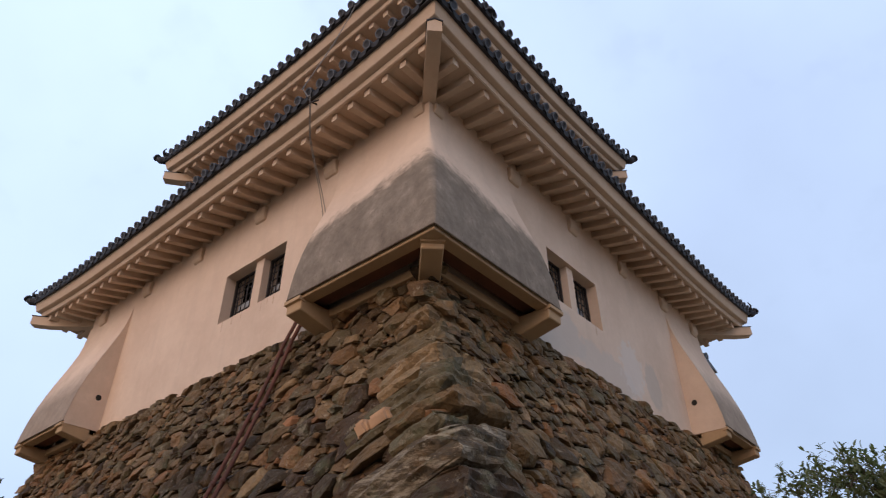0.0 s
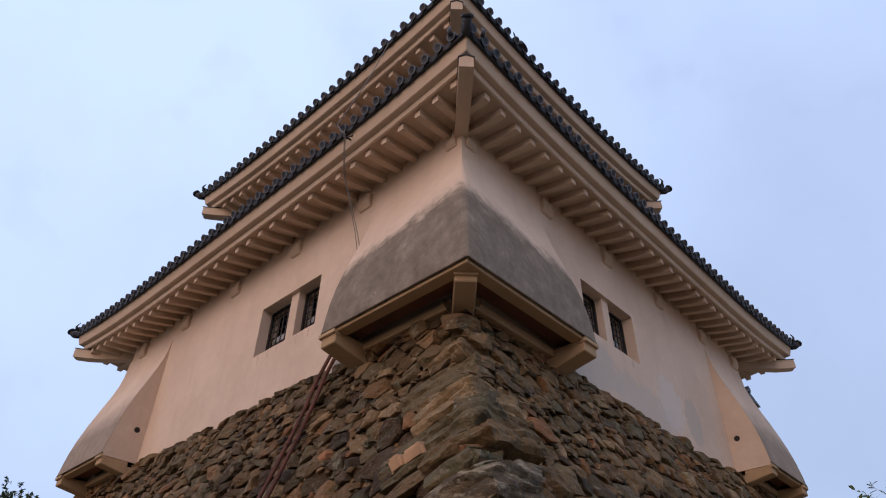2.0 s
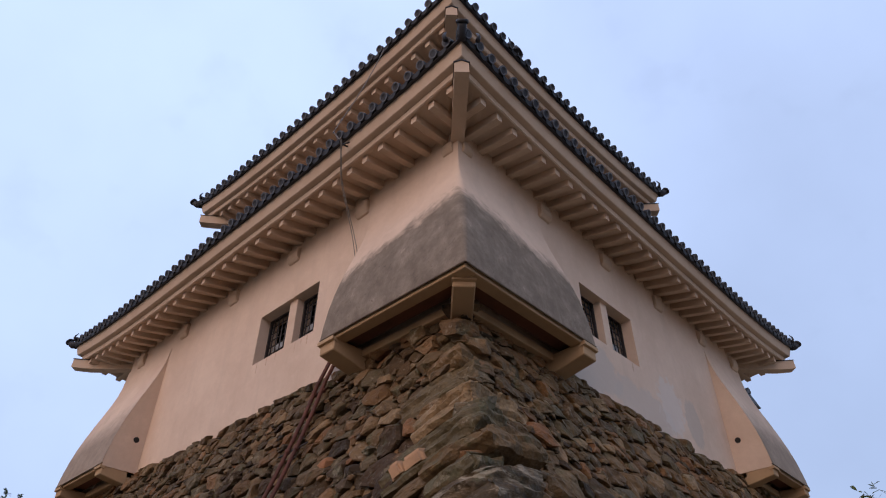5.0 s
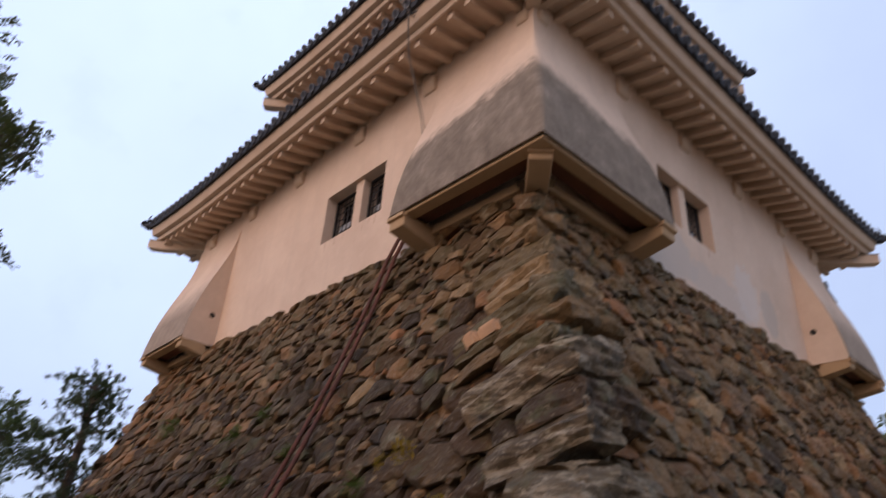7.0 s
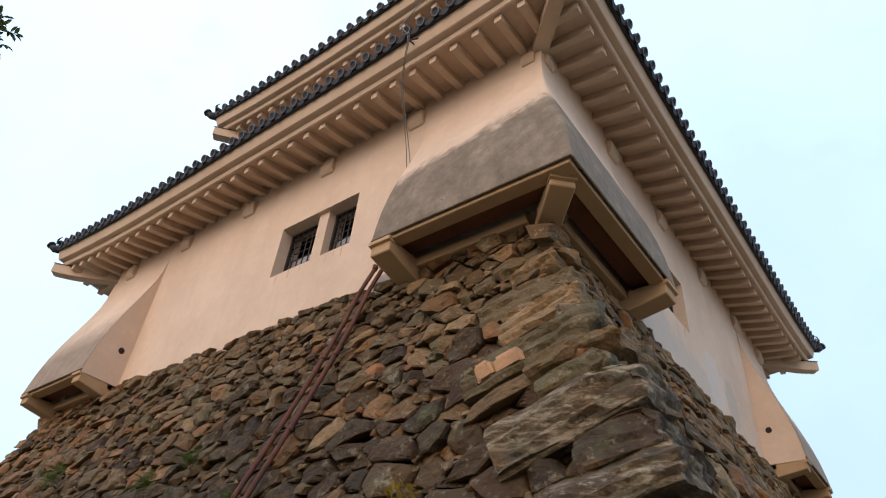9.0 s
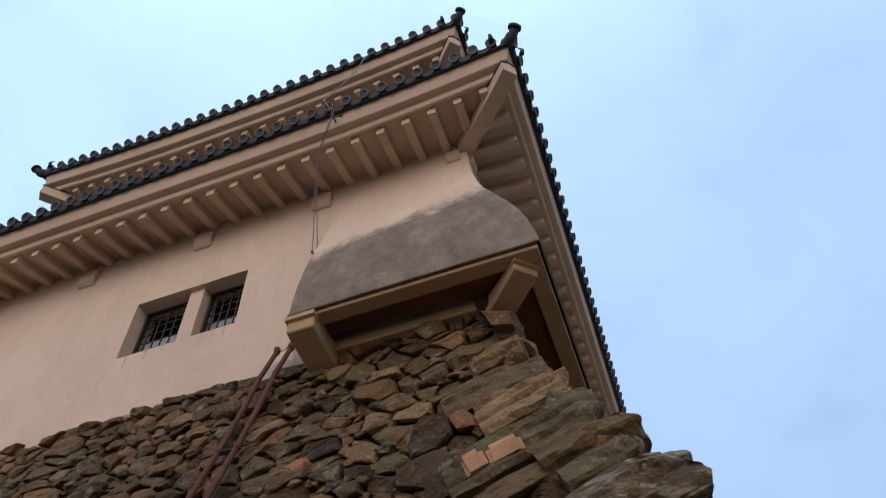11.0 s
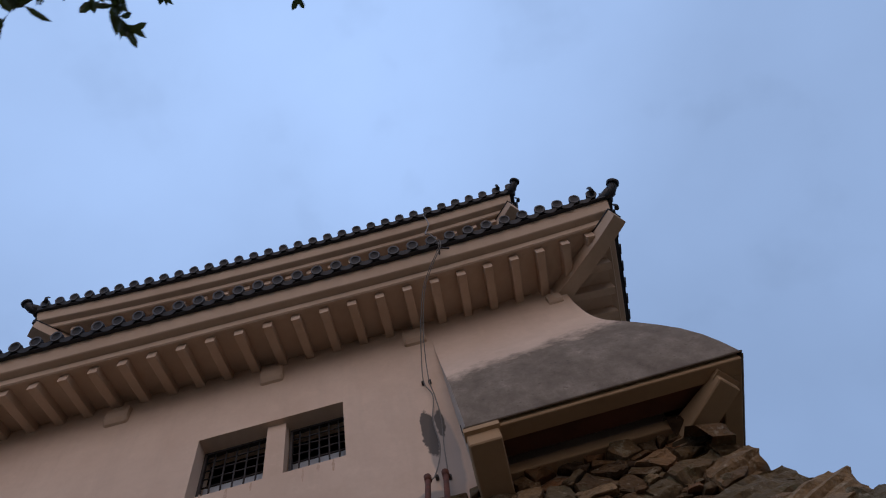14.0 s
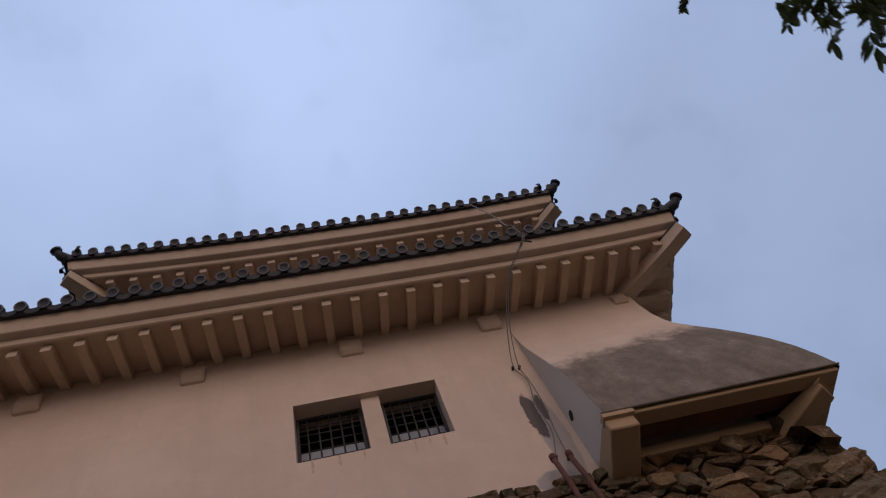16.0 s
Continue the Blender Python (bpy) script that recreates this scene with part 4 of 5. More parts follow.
def stone_shape(poly, rng, joint=0.009):
    """Vertices (u, v, height) and faces of one broken stone: flat facets that meet at sharp edges, on a ragged outline."""
    cu, cv = sum(p[0] for p in poly) / len(poly), sum(p[1] for p in poly) / len(poly)
    edge = []
    size = math.sqrt(area(poly))
    step = max(0.045, size * 0.26)
    for p, q in zip(poly, poly[1:] + poly[:1]):
        L = math.hypot(q[0] - p[0], q[1] - p[1])
        if L < 0.02:
            continue
        k = max(1, int(round(L / step)))
        for i in range(k):
            t = i / k
            edge.append((p[0] + (q[0] - p[0]) * t, p[1] + (q[1] - p[1]) * t))
    n = len(edge)
    if n < 4:
        return None
    tu, tv = rng.gauss(0, 0.16), rng.gauss(-0.05, 0.18)
    bulge = size * rng.uniform(0.16, 0.32)
    lift = rng.uniform(-0.06, 0.05)
    grain_turn = rng.gauss(-0.35, 0.5)
    gc, gs = math.cos(grain_turn), math.sin(grain_turn)
    ox, oy = rng.uniform(0, 90), rng.uniform(0, 90)
    planes = []
    for _ in range(rng.randint(2, 4)):
        a = rng.uniform(0, 6.283)
        planes.append((math.cos(a), math.sin(a), rng.uniform(0.25, 1.2), rng.uniform(0.10, 0.42) * size))

    def height(x, y):
        z = bulge + (x - cu) * tu + (y - cv) * tv
        for c, s, m, r_ in planes:
            z = min(z, bulge - m * ((x - cu) * c * 0.75 + (y - cv) * s - r_))
        a, b_ = x * gc - y * gs, x * gs + y * gc
        w = noise.noise((a * 4 + ox, b_ * 18 + oy, 1.7))
        z += round(w * 2.5) / 2.5 * 0.011 + w * 0.006
        z += noise.noise((a * 7 + ox, b_ * 9 + oy, 6.0)) * 0.024 + noise.noise((x * 21 + ox, y * 24 + oy, 3.0)) * 0.012
        return max(z, -0.03)
    rings = []
    for scale in (1.0, 0.985, 0.90, 0.74, 0.50, 0.25):
        ring = []
        for u, v in edge:
            L = math.hypot(u - cu, v - cv) or 1
            jx = joint * (1 + 0.8 * noise.noise((u * 9, v * 9, ox)))
            x = cu + (u - cu) * scale * (1 - jx / L)
            y = cv + (v - cv) * scale * (1 - jx / L)
            if 0.1 < scale < 0.999:
                x += 0.013 * noise.noise((x * 10 + ox, y * 10, 9.0))
                y += 0.013 * noise.noise((x * 10, y * 10 + oy, 5.0))
            z = -0.20 if scale == 1.0 else height(x, y) + lift - (0.05 if scale == 0.985 else 0.006 if scale == 0.90 else 0)
            ring.append((x, y, z))
        rings.append(ring)
    verts = [p for r_ in rings for p in r_]
    faces = []
    for a in range(len(rings) - 1):
        for i in range(n):
            j = (i + 1) % n
            q = (a * n + i, a * n + j, (a + 1) * n + j, (a + 1) * n + i)
            if (i + a) % 2:
                faces += [(q[0], q[1], q[2]), (q[0], q[2], q[3])]
            else:
                faces += [(q[0], q[1], q[3]), (q[1], q[2], q[3])]
    last = (len(rings) - 1) * n
    verts.append((cu, cv, height(cu, cv) + lift))
    faces += [(last + i, last + (i + 1) % n, len(verts) - 1) for i in range(n)]
    return verts, faces


def south_at(u, v, h):
    z = TOP - v
    o = batter(min(z, TOP)) if z < TOP else 0.13
    return (u, -(o + h * 0.95 - 0.06), z - h * 0.28)


def east_at(u, v, h):
    z = TOP - v
    o = batter(min(z, TOP)) if z < TOP else 0.13
    o += 0.11 * min(1.0, v / 1.5)
    return (o + h * 0.95 - 0.06, u, z - h * 0.28)


# corner stones: top, height, length on the south and the east face, dip of the layers, kind
QUOINS = ((-0.50, 0.16, 0.45, 0.80, 0.10, "dark"), (-0.66, 0.30, 0.90, 0.45, 0.22, "olive"), (-0.96, 0.30, 0.60, 1.00, 0.30, "brown"), (-1.26, 0.34, 0.90, 0.50, 0.38, "olive"),
          (-1.60, 0.36, 0.75, 1.10, 0.42, "brown"), (-1.96, 0.38, 1.15, 0.60, 0.44, "olive"), (-2.34, 0.26, 0.70, 1.00, 0.40, "yellow"), (-2.60, 0.24, 0.65, 0.50, 0.42, "olive"),
          (-2.80, 0.42, 1.05, 0.80, 0.45, "pale"), (-3.22, 0.36, 0.50, 1.10, 0.40, "dark"), (-3.58, 0.34, 0.85, 0.60, 0.28, "pale"), (-3.92, 0.40, 0.65, 1.00, 0.20, "pale"),
          (-4.32, 0.46, 1.10, 0.60, 0.15, "dark"), (-4.78, 0.36, 0.60, 1.10, 0.10, "olive"), (-5.14, 0.46, 1.10, 0.60, 0.10, "dark"), (-5.60, 0.50, 0.70, 1.10, 0.05, "brown"), (-6.10, 0.60, 1.00, 0.70, 0.0, "dark"))


def in_quoin(z, inward, which):
    for z0, h, ls, le, dip, kind in QUOINS:
        if z0 - h <= z + (dip * inward if which == 0 else 0.0) <= z0:
            return inward < (ls, le)[which] - 0.42
    return False


def build_stones(name, label, at, u0, u1, corner_u, sign, which, near, seed, row_of, left_end):
    rng = random.Random(seed)
    base = tagged(part(name, box(X_END + 0.5, -0.5, 0.5, 1.0, GROUND, TOP - 0.2) if which == 0 else box(-1.2, -0.6, 1.2, Y_END - 0.5, GROUND, TOP - 0.2), M_CORE), label, "stone wall", kind="structure")
    singles, rest_v, rest_f, rest_m = 0, [], [], []
    todo = []
    for poly in cells(u0, u1, -0.12, TOP - GROUND, rng, row_of):
        cu, cv = sum(p[0] for p in poly) / len(poly), sum(p[1] for p in poly) / len(poly)
        z = TOP - cv
        o = batter(min(z, TOP))
        inward = (o - cu) if which == 0 else (cu + o)
        if inward < 0.0 or in_quoin(z, inward, which):
            continue
        out = (X_END - o - cu) if which == 0 else (cu - Y_END - o)
        if out > 0 or area(poly) < 0.006:
            continue
        todo.append((cu, cv, poly))
    todo.sort(key=near)
    for cu, cv, poly in todo:
        if cv < 0.08 and rng.random() < 0.10:
            poly = [(p[0], p[1] + 0.07 if p[1] < 0 else p[1]) for p in poly]
        # no two stones lie at the same angle; those by the corner dip away from it
        turn = rng.gauss(0, 0.17) * min(1.0, max(0.0, cv * 2.5))
        if which == 0:
            turn -= 0.22 * max(0.0, 1.0 - (batter(TOP - cv) - cu) / 2.0) * min(1.0, max(0.0, cv * 1.5))
        tc_, ts_ = math.cos(turn), math.sin(turn)
        poly = [(cu + (p[0] - cu) * tc_ - (p[1] - cv) * ts_, cv + (p[0] - cu) * ts_ + (p[1] - cv) * tc_) for p in poly]
        made = stone_shape(poly, rng)
        if not made:
            continue
        verts, faces = made
        verts = [at(*p) for p in verts]
        # more dark stones low down: real dark schist, plus weaker light painted in
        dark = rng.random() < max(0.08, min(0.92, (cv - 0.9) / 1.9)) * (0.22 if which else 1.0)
        rust = not dark and rng.random() < (0.22 if which else max(0.04, min(0.75, (-cu - 6.5) / 3.0)))
        if singles < 300:
            singles += 1
            c = Vector(at(cu, cv, 0))
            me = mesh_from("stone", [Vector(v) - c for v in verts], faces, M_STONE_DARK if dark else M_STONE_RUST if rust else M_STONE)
            ob = new("stone", me)
            ob.location = c
            ob.parent = base
        else:
            k = len(rest_v)
            rest_v += verts
            rest_f += [tuple(i + k for i in f) for f in faces]
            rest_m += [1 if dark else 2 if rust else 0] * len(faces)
    # chips wedged into the joints
    for cu, cv, poly in todo:
        for p in rng.sample(poly, min(3, len(poly))):
            r0 = rng.uniform(0.03, 0.08)
            if p[1] < 0.15:
                continue
            turn = rng.uniform(0, 6.28)
            bit = [(p[0] + 1.3 * r0 * rng.uniform(0.6, 1.2) * math.cos(turn + a), p[1] + r0 * rng.uniform(0.6, 1.2) * math.sin(turn + a)) for a in (0, 1.2, 2.5, 3.7, 5.0)]
            made = stone_shape(bit, rng, 0.0)
            if made and not in_quoin(TOP - p[1], (batter(TOP - p[1]) - p[0]) if which == 0 else (p[0] + batter(TOP - p[1])), which):
                k = len(rest_v)
                rest_v += [at(*q) for q in made[0]]
                rest_f += [tuple(i + k for i in f) for f in made[1]]
                rest_m += [rng.choice((0, 0, 1))] * len(made[1])
    rest = part("rubble_stones", mesh_from("rubble_stones", rest_v, rest_f, M_RUBBLE), None, base)
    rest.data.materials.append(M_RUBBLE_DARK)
    rest.data.materials.append(M_RUBBLE_RUST)
    rest.data.polygons.foreach_set("material_index", rest_m)
    tagged(rest, "rough brown and green base stones further along", kind="stuff")
    return base


def rows_south(u, v):
    big = 0.10 * max(0.0, min(1.0, (v - 2.2) / 2.0)) * max(0.0, min(1.0, (u + 5.0) / 4.0))
    return 0.150 + 0.018 * min(v, 4.0) + big * 1.3 + 0.055 * max(0.0, min(1.0, (u + 2.5) / 2.5))


def rows_east(u, v):
    return 0.165 + 0.022 * min(v, 4.0)


base_s = build_stones("stone_wall_south", "battered rubble wall of brown and green schist under the turret", south_at, -13.4, 2.6, 0, 1, 0, lambda s: -s[0] + 0.25 * s[1], 11, rows_south, X_END)
base_e = build_stones("stone_wall_east", "battered rubble wall of weathered brown schist, second face", east_at, -2.6, 12.6, 0, 1, 1, lambda s: s[0] + 0.25 * s[1], 12, rows_east, Y_END)


def quoin(z0, z1, lx, ly, dip, seed, proud=0.05):
    """A long broken corner stone, laid in turn along one face and the other, its layers dipping away from the corner."""
    rng = random.Random(seed)
    proud += 0.14 * min(1.0, max(0.0, (-2.0 - (z0 + z1) / 2) / 0.8)) + rng.uniform(-0.03, 0.03)
    out_x = 0.12 * min(1.0, max(0.0, (-1.0 - (z0 + z1) / 2) / 1.5))
    bm = bmesh.new()
    nx, ny, nz = max(5, int(lx / 0.05)), max(5, int(ly / 0.05)), max(6, int((z0 - z1) / 0.04))
    ox = rng.uniform(0, 50)
    dip_y = rng.uniform(-0.05, 0.12)
    h = z0 - z1
    o_mid = batter(min((z0 + z1) / 2, TOP)) + proud
    centre = Vector((o_mid - lx * 0.4, -o_mid + ly * 0.4, (z0 + z1) / 2))
    # broken edges: slanting cuts at the ends and along the arrises
    cuts = []
    for _ in range(5):
        a = rng.choice((0.0, 1.0))
        d = Vector((0.25 + 0.9 * a, -0.25 - 0.9 * (1 - a), rng.uniform(-1.3, 1.3))) + rand_unit(rng) * 0.5
        cuts.append((d.normalized(), rng.uniform(0.80, 1.02)))
    ends = [(Vector((-1, -0.3, rng.uniform(-0.9, 0.9))).normalized(), 0.92), (Vector((0.3, 1, rng.uniform(-0.9, 0.9))).normalized(), 0.92)]
    half = Vector((lx * 0.5, ly * 0.5, h * 0.5))
    shape = {}

    def vert(i, j, k):
        if (i, j, k) in shape:
            return shape[(i, j, k)]
        a, b_, c = i / nx, j / ny, k / nz
        z = z1 + h * c
        o = batter(min(z, TOP)) + proud
        p = Vector((o + out_x - a * lx, -o + b_ * ly, z))
        mid = Vector((o - lx * 0.5, -o + ly * 0.5, (z0 + z1) / 2))
        for d, r in cuts + ends:
            reach = abs(d.x) * half.x + abs(d.y) * half.y + abs(d.z) * half.z
            lim = reach - (1 - r) * 0.55 - 0.10 * h * (1.02 - r) - 0.035
            e = (p - mid).dot(d) - lim
            if e > 0:
                p -= d * min(e, 0.09)
        q = p.copy()
        w = noise.noise((q.x * 1.8 + ox, q.y * 1.8, (q.z) * 17))
        step = round(w * 3) / 3 * 0.042 + w * 0.016
        chip = noise.noise((q.x * 3 + ox, q.y * 3, q.z * 4)) * 0.045 + noise.noise((q.x * 9 + ox, q.y * 9, q.z * 14)) * 0.022
        d = step + chip - 0.03 * abs(2 * c - 1) ** 3
        if i == 0:
            p.x += d
        if j == 0:
            p.y -= d
        if k in (0, nz):
            p.z += noise.noise((q.x * 4 + ox, q.y * 4, 3.0)) * 0.02
        p.z -= dip * (o - p.x) - dip_y * max(0.0, p.y + o)
        # a dipping stone keeps to the batter
        o2 = batter(min(p.z, TOP)) - o + proud
        if j <= ny // 2:
            p.y -= o2
        shape[(i, j, k)] = bm.verts.new(p)
        return shape[(i, j, k)]

    def face(*q):
        return bm.faces.new([vert(*p) for p in q])
    for i in range(nx):
        for k in range(nz):
            face((i, 0, k), (i + 1, 0, k), (i + 1, 0, k + 1), (i, 0, k + 1))
            face((i, ny, k), (i, ny, k + 1), (i + 1, ny, k + 1), (i + 1, ny, k))
        for j in range(ny):
            face((i, j, nz), (i + 1, j, nz), (i + 1, j + 1, nz), (i, j + 1, nz))
            face((i, j, 0), (i, j + 1, 0), (i + 1, j + 1, 0), (i + 1, j, 0))
    for j in range(ny):
        for k in range(nz):
            face((0, j, k), (0, j, k + 1), (0, j + 1, k + 1), (0, j + 1, k))
            face((nx, j, k), (nx, j + 1, k), (nx, j + 1, k + 1), (nx, j, k + 1))
    bmesh.ops.triangulate(bm, faces=bm.faces[:])
    return bm


def rand_unit(rng):
    return Vector((rng.gauss(0, 1), rng.gauss(0, 1), rng.gauss(0, 1))).normalized()


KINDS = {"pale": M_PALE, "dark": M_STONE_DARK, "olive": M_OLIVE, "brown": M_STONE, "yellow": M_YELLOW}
for i, (z0, h, ls, le, dip, kind) in enumerate(QUOINS):
    part("corner_stone", quoin(z0 - 0.004, z0 - h + 0.004, ls, le, dip, 40 + i), KINDS[kind], base_s,
         "large layered corner stone with pale lichen" if kind == "pale" else "")


def loose_block(name, mat, ends, h, seed, label, proud=0.10):
    """A single stone laid between two points (x, z) of the south face."""
    rng = random.Random(seed)
    (xa, za), (xb, zb) = ends
    poly = []
    for t, f in ((0, 0.42), (0.05, -0.30), (0.5, -0.52), (0.9, -0.50), (1, -0.15), (0.97, 0.30), (0.5, 0.5)):
        poly.append((xa + (xb - xa) * t, TOP - za - (zb - za) * t + h * f))
    verts, faces = stone_shape(poly, rng, 0.0)
    part(name, mesh_from(name, [south_at(a, b_, c * 0.7 + proud) for a, b_, c in verts], faces, mat), None, base_s, label)


def cut_block(x, z, w, h, turn, seed):
    """A small squared block, broken at its edges, set in the south face."""
    rng = random.Random(seed)
    bm = box(-w / 2, w / 2, -0.10, 0.16, -h / 2, h / 2)
    bmesh.ops.bevel(bm, geom=bm.edges[:], offset=0.032, segments=2, affect="EDGES")
    m = Matrix.Translation((x, -batter(z) - 0.03, z)) @ Matrix.Rotation(turn, 4, "Y") @ Matrix.Rotation(rng.uniform(-0.2, 0.2), 4, "Z") @ Matrix.Rotation(0.3, 4, "X")
    for v in bm.verts:
        v.co = m @ (v.co + rand_unit(rng) * 0.008)
    part("stone", bm, M_FRESH, base_s, "fresh orange-beige block among the old stones")


cut_block(-0.13, -2.52, 0.17, 0.17, -0.35, 3)
cut_block(0.09, -2.47, 0.26, 0.16, -0.25, 5)
loose_block("stone", M_YELLOW, ((-0.25, -2.92), (0.46, -2.66)), 0.24, 8, "long yellow-brown slab", 0.13)
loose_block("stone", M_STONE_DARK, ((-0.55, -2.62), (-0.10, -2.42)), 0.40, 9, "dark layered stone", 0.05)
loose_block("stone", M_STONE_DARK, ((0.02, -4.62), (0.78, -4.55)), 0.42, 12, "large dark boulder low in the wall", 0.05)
loose_block("stone", M_RED, ((-1.83, -2.02), (-1.61, -1.98)), 0.17, 6, "rusty orange stone", 0.09)

# ---- rusty conductor pipes, clamps and cables ----
def on_south(x, z, out=0.0):
    return Vector((x, -(batter(min(z, TOP)) if z < TOP else 0.0) - out, z))


for x_top, x_low in ((-2.385, -2.95), (-2.215, -2.72)):
    pts = []
    for k in range(15):
        t = k / 14
        z = -0.16 + (GROUND + 0.16) * t
        pts.append(on_south(x_top + (x_low - x_top) * t, z, 0.15 - 0.05 * min(1, t * 6)))
    pipe = tagged(part("conductor_pipe", tube(pts, 0.027, 9), M_RUST), "rusty red-brown iron conduit pipe standing against the stone base", "pipe", "conductor pipes")
    part("socket", tube([pts[0] - Vector((0, 0, 0.02)), pts[0] + Vector((0, 0, 0.05))], 0.036, 9), M_RUST, pipe)
    for z in (-0.75, -1.62, -2.6, -3.7, -4.9):
        t = (z + 0.16) / (GROUND + 0.16)
        p = on_south(x_top + (x_low - x_top) * t, z, 0.10)
        part("collar", tube([p - Vector((0, 0, 0.025)), p + Vector((0, 0, 0.025))], 0.034, 9), M_RUST, pipe)
for z, dx in ((-1.62, 0.0), (-2.6, -0.1), (-3.7, 0.0)):
    t = (z + 0.16) / (GROUND + 0.16)
    x = -2.32 - 0.57 * t + dx * 0.3
    clamp = tagged(part("pipe_clamp", tube([on_south(x - 0.24, z - 0.03, 0.09), on_south(x + 0.28, z + 0.05, 0.06)], 0.012, 6), M_IRON), "thin black iron bar clamping the two pipes", "clamp", "pipe clamps")


def cable(points, radius=0.008, label="thin grey lightning cable hanging down the wall"):
    pts = [Vector(p) for p in points]
    fine = []
    for i in range(len(pts) - 1):
        p0, p1, p2, p3 = pts[max(i - 1, 0)], pts[i], pts[i + 1], pts[min(i + 2, len(pts) - 1)]
        for k in range(6):
            t = k / 6
            fine.append(0.5 * ((2 * p1) + (p2 - p0) * t + (2 * p0 - 5 * p1 + 4 * p2 - p3) * t * t + (3 * p1 - p0 - 3 * p2 + p3) * t ** 3))
    fine.append(pts[-1])
    return tagged(part("lightning_cable", tube(fine, radius, 6), M_CABLE), label, "cable", "lightning cables")


cable([(-1.45, -0.47, 6.02), (-1.45, -0.48, 5.9), (-1.50, -0.80, 4.6), (-1.66, -1.12, 3.42), (-1.62, -1.16, 3.26), (-1.54, -1.10, 3.08)], 0.009, "grey lightning cable slung between the two roofs")
for k, dx in enumerate((0.0, 0.05)):
    cable([(-1.54 + dx * 0.5, -1.10, 3.12), (-1.56 + dx * 0.5, -1.05, 3.0), (-1.74 + dx * 0.5, -0.88, 2.82), (-1.90 + dx * 0.5, -0.70, 2.62), (-2.04 + dx * 0.6, -0.42, 2.28), (-2.13 + dx * 0.9, -0.20, 1.95), (-2.19 + dx * 1.3, -0.045, 1.58),
           (-2.13 + dx * 0.4, -0.05, 1.25), (-2.20 + dx * 1.8, -0.045, 0.82), (-2.20 + dx * 0.8, -0.05, 0.35), (-2.31 + dx * 2.4, -0.07, -0.03), (-2.385 + dx * 3.4, -0.13, -0.15)], 0.0065)
for x, z in ((-2.20, 1.58), (-2.12, 1.57), (-2.30, -0.02), (-2.18, -0.06)):
    b_ = tagged(part("cable_clip", tube([(x, 0.01, z), (x, -0.05, z)], 0.018, 8), M_IRON), "small dark porcelain cable clip on the wall", "clip", "cable clips")
fit_ = tagged(part("cable_bracket", tube([(-1.56, -0.92, 3.08), (-1.55, -1.03, 3.03), (-1.42, -0.99, 3.02)], 0.014, 6), M_IRON), "small dark metal cable bracket on the fascia", "bracket")


# ---- patches on the plaster ----
def patch(name, side, centre, ru, rz, seed, mat, label, lift=0.004, stretch=1.0):
    rng = random.Random(seed)
    n, verts = 40, []
    ph = rng.uniform(0, 50)
    u0, z0 = centre
    verts.append(side.at(u0, lift, z0))
    for k in range(n):
        a = 2 * math.pi * k / n
        r = 1 + 0.45 * noise.noise((math.cos(a) * 1.3 + ph, math.sin(a) * 1.3, 2.0)) + 0.16 * noise.noise((math.cos(a) * 5 + ph, math.sin(a) * 5, 7.0))
        verts.append(side.at(u0 + math.cos(a) * ru * r, lift, z0 + math.sin(a) * rz * r))
    faces = [(0, 1 + k, 1 + (k + 1) % n) for k in range(n)]
    ob = tagged(part(name, mesh_from(name, verts, faces, mat), None), label, "patch")
    return ob


# ---- neighbouring roofed wall beyond the far corner ----
shed = tagged(part("boundary_wall", box(-4.0, -0.22, 10.42, 10.72, GROUND, 2.12), M_WALL), "low plastered wall with a dark tiled coping behind the turret", "wall", kind="structure")
bm = bmesh.new()
add_box(bm, [(-4.0, 10.15, 2.12), (-0.10, 10.15, 2.12), (-0.10, 10.99, 2.12), (-4.0, 10.99, 2.12), (-4.0, 10.49, 2.42), (-0.16, 10.49, 2.42), (-0.16, 10.65, 2.42), (-4.0, 10.65, 2.42)])
part("coping", bm, M_TILE, shed, "dark tiled coping")
part("ridge_tile", tube([(-4.0, 10.57, 2.44), (-0.12, 10.57, 2.44)], 0.085, 10), M_TILE, shed)
for k in range(13):
    part("round_tile", tube([(-0.16 - k * 0.29, 10.12, 2.15), (-0.16 - k * 0.29, 10.50, 2.43)], 0.06, 8), M_TILE, shed)
for side, u, z, h, k in ((S, 4.70, 0.60, 0.22, 1), (S, 4.42, 0.62, 0.16, 2), (S, 3.62, 0.60, 0.20, 3), (S, 3.30, 0.61, 0.17, 4), (E_, 4.40, 0.62, 0.20, 5), (S, 4.16, 0.63, 0.12, 6), (S, 3.46, 0.63, 0.11, 7)):
    patch("rust_streak", side, (u, z), 0.012 + 0.004 * (k % 3), h / 2, 50 + k, M_STREAK, "faint rusty run below a window sill", 0.003)


# ---- plants ----
def leaf_mesh(verts, faces, p, d, up, length, width):
    """One folded leaf from p along d."""
    s = d.cross(up)
    s = s.normalized() if s.length > 1e-4 else d.orthogonal().normalized()
    n = s.cross(d)
    k = len(verts)
    verts += [p, p + d * length * 0.35 + s * width * 0.46 + n * width * 0.15, p + d * length * 0.72 + s * width * 0.40 + n * width * 0.12, p + d * length - n * length * 0.08,
              p + d * length * 0.72 - s * width * 0.40 + n * width * 0.12, p + d * length * 0.35 - s * width * 0.46 + n * width * 0.15, p + d * length * 0.55]
    faces += [(k, k + 1, k + 6), (k + 1, k + 2, k + 6), (k + 2, k + 3, k + 6), (k + 3, k + 4, k + 6), (k + 4, k + 5, k + 6), (k + 5, k, k + 6)]


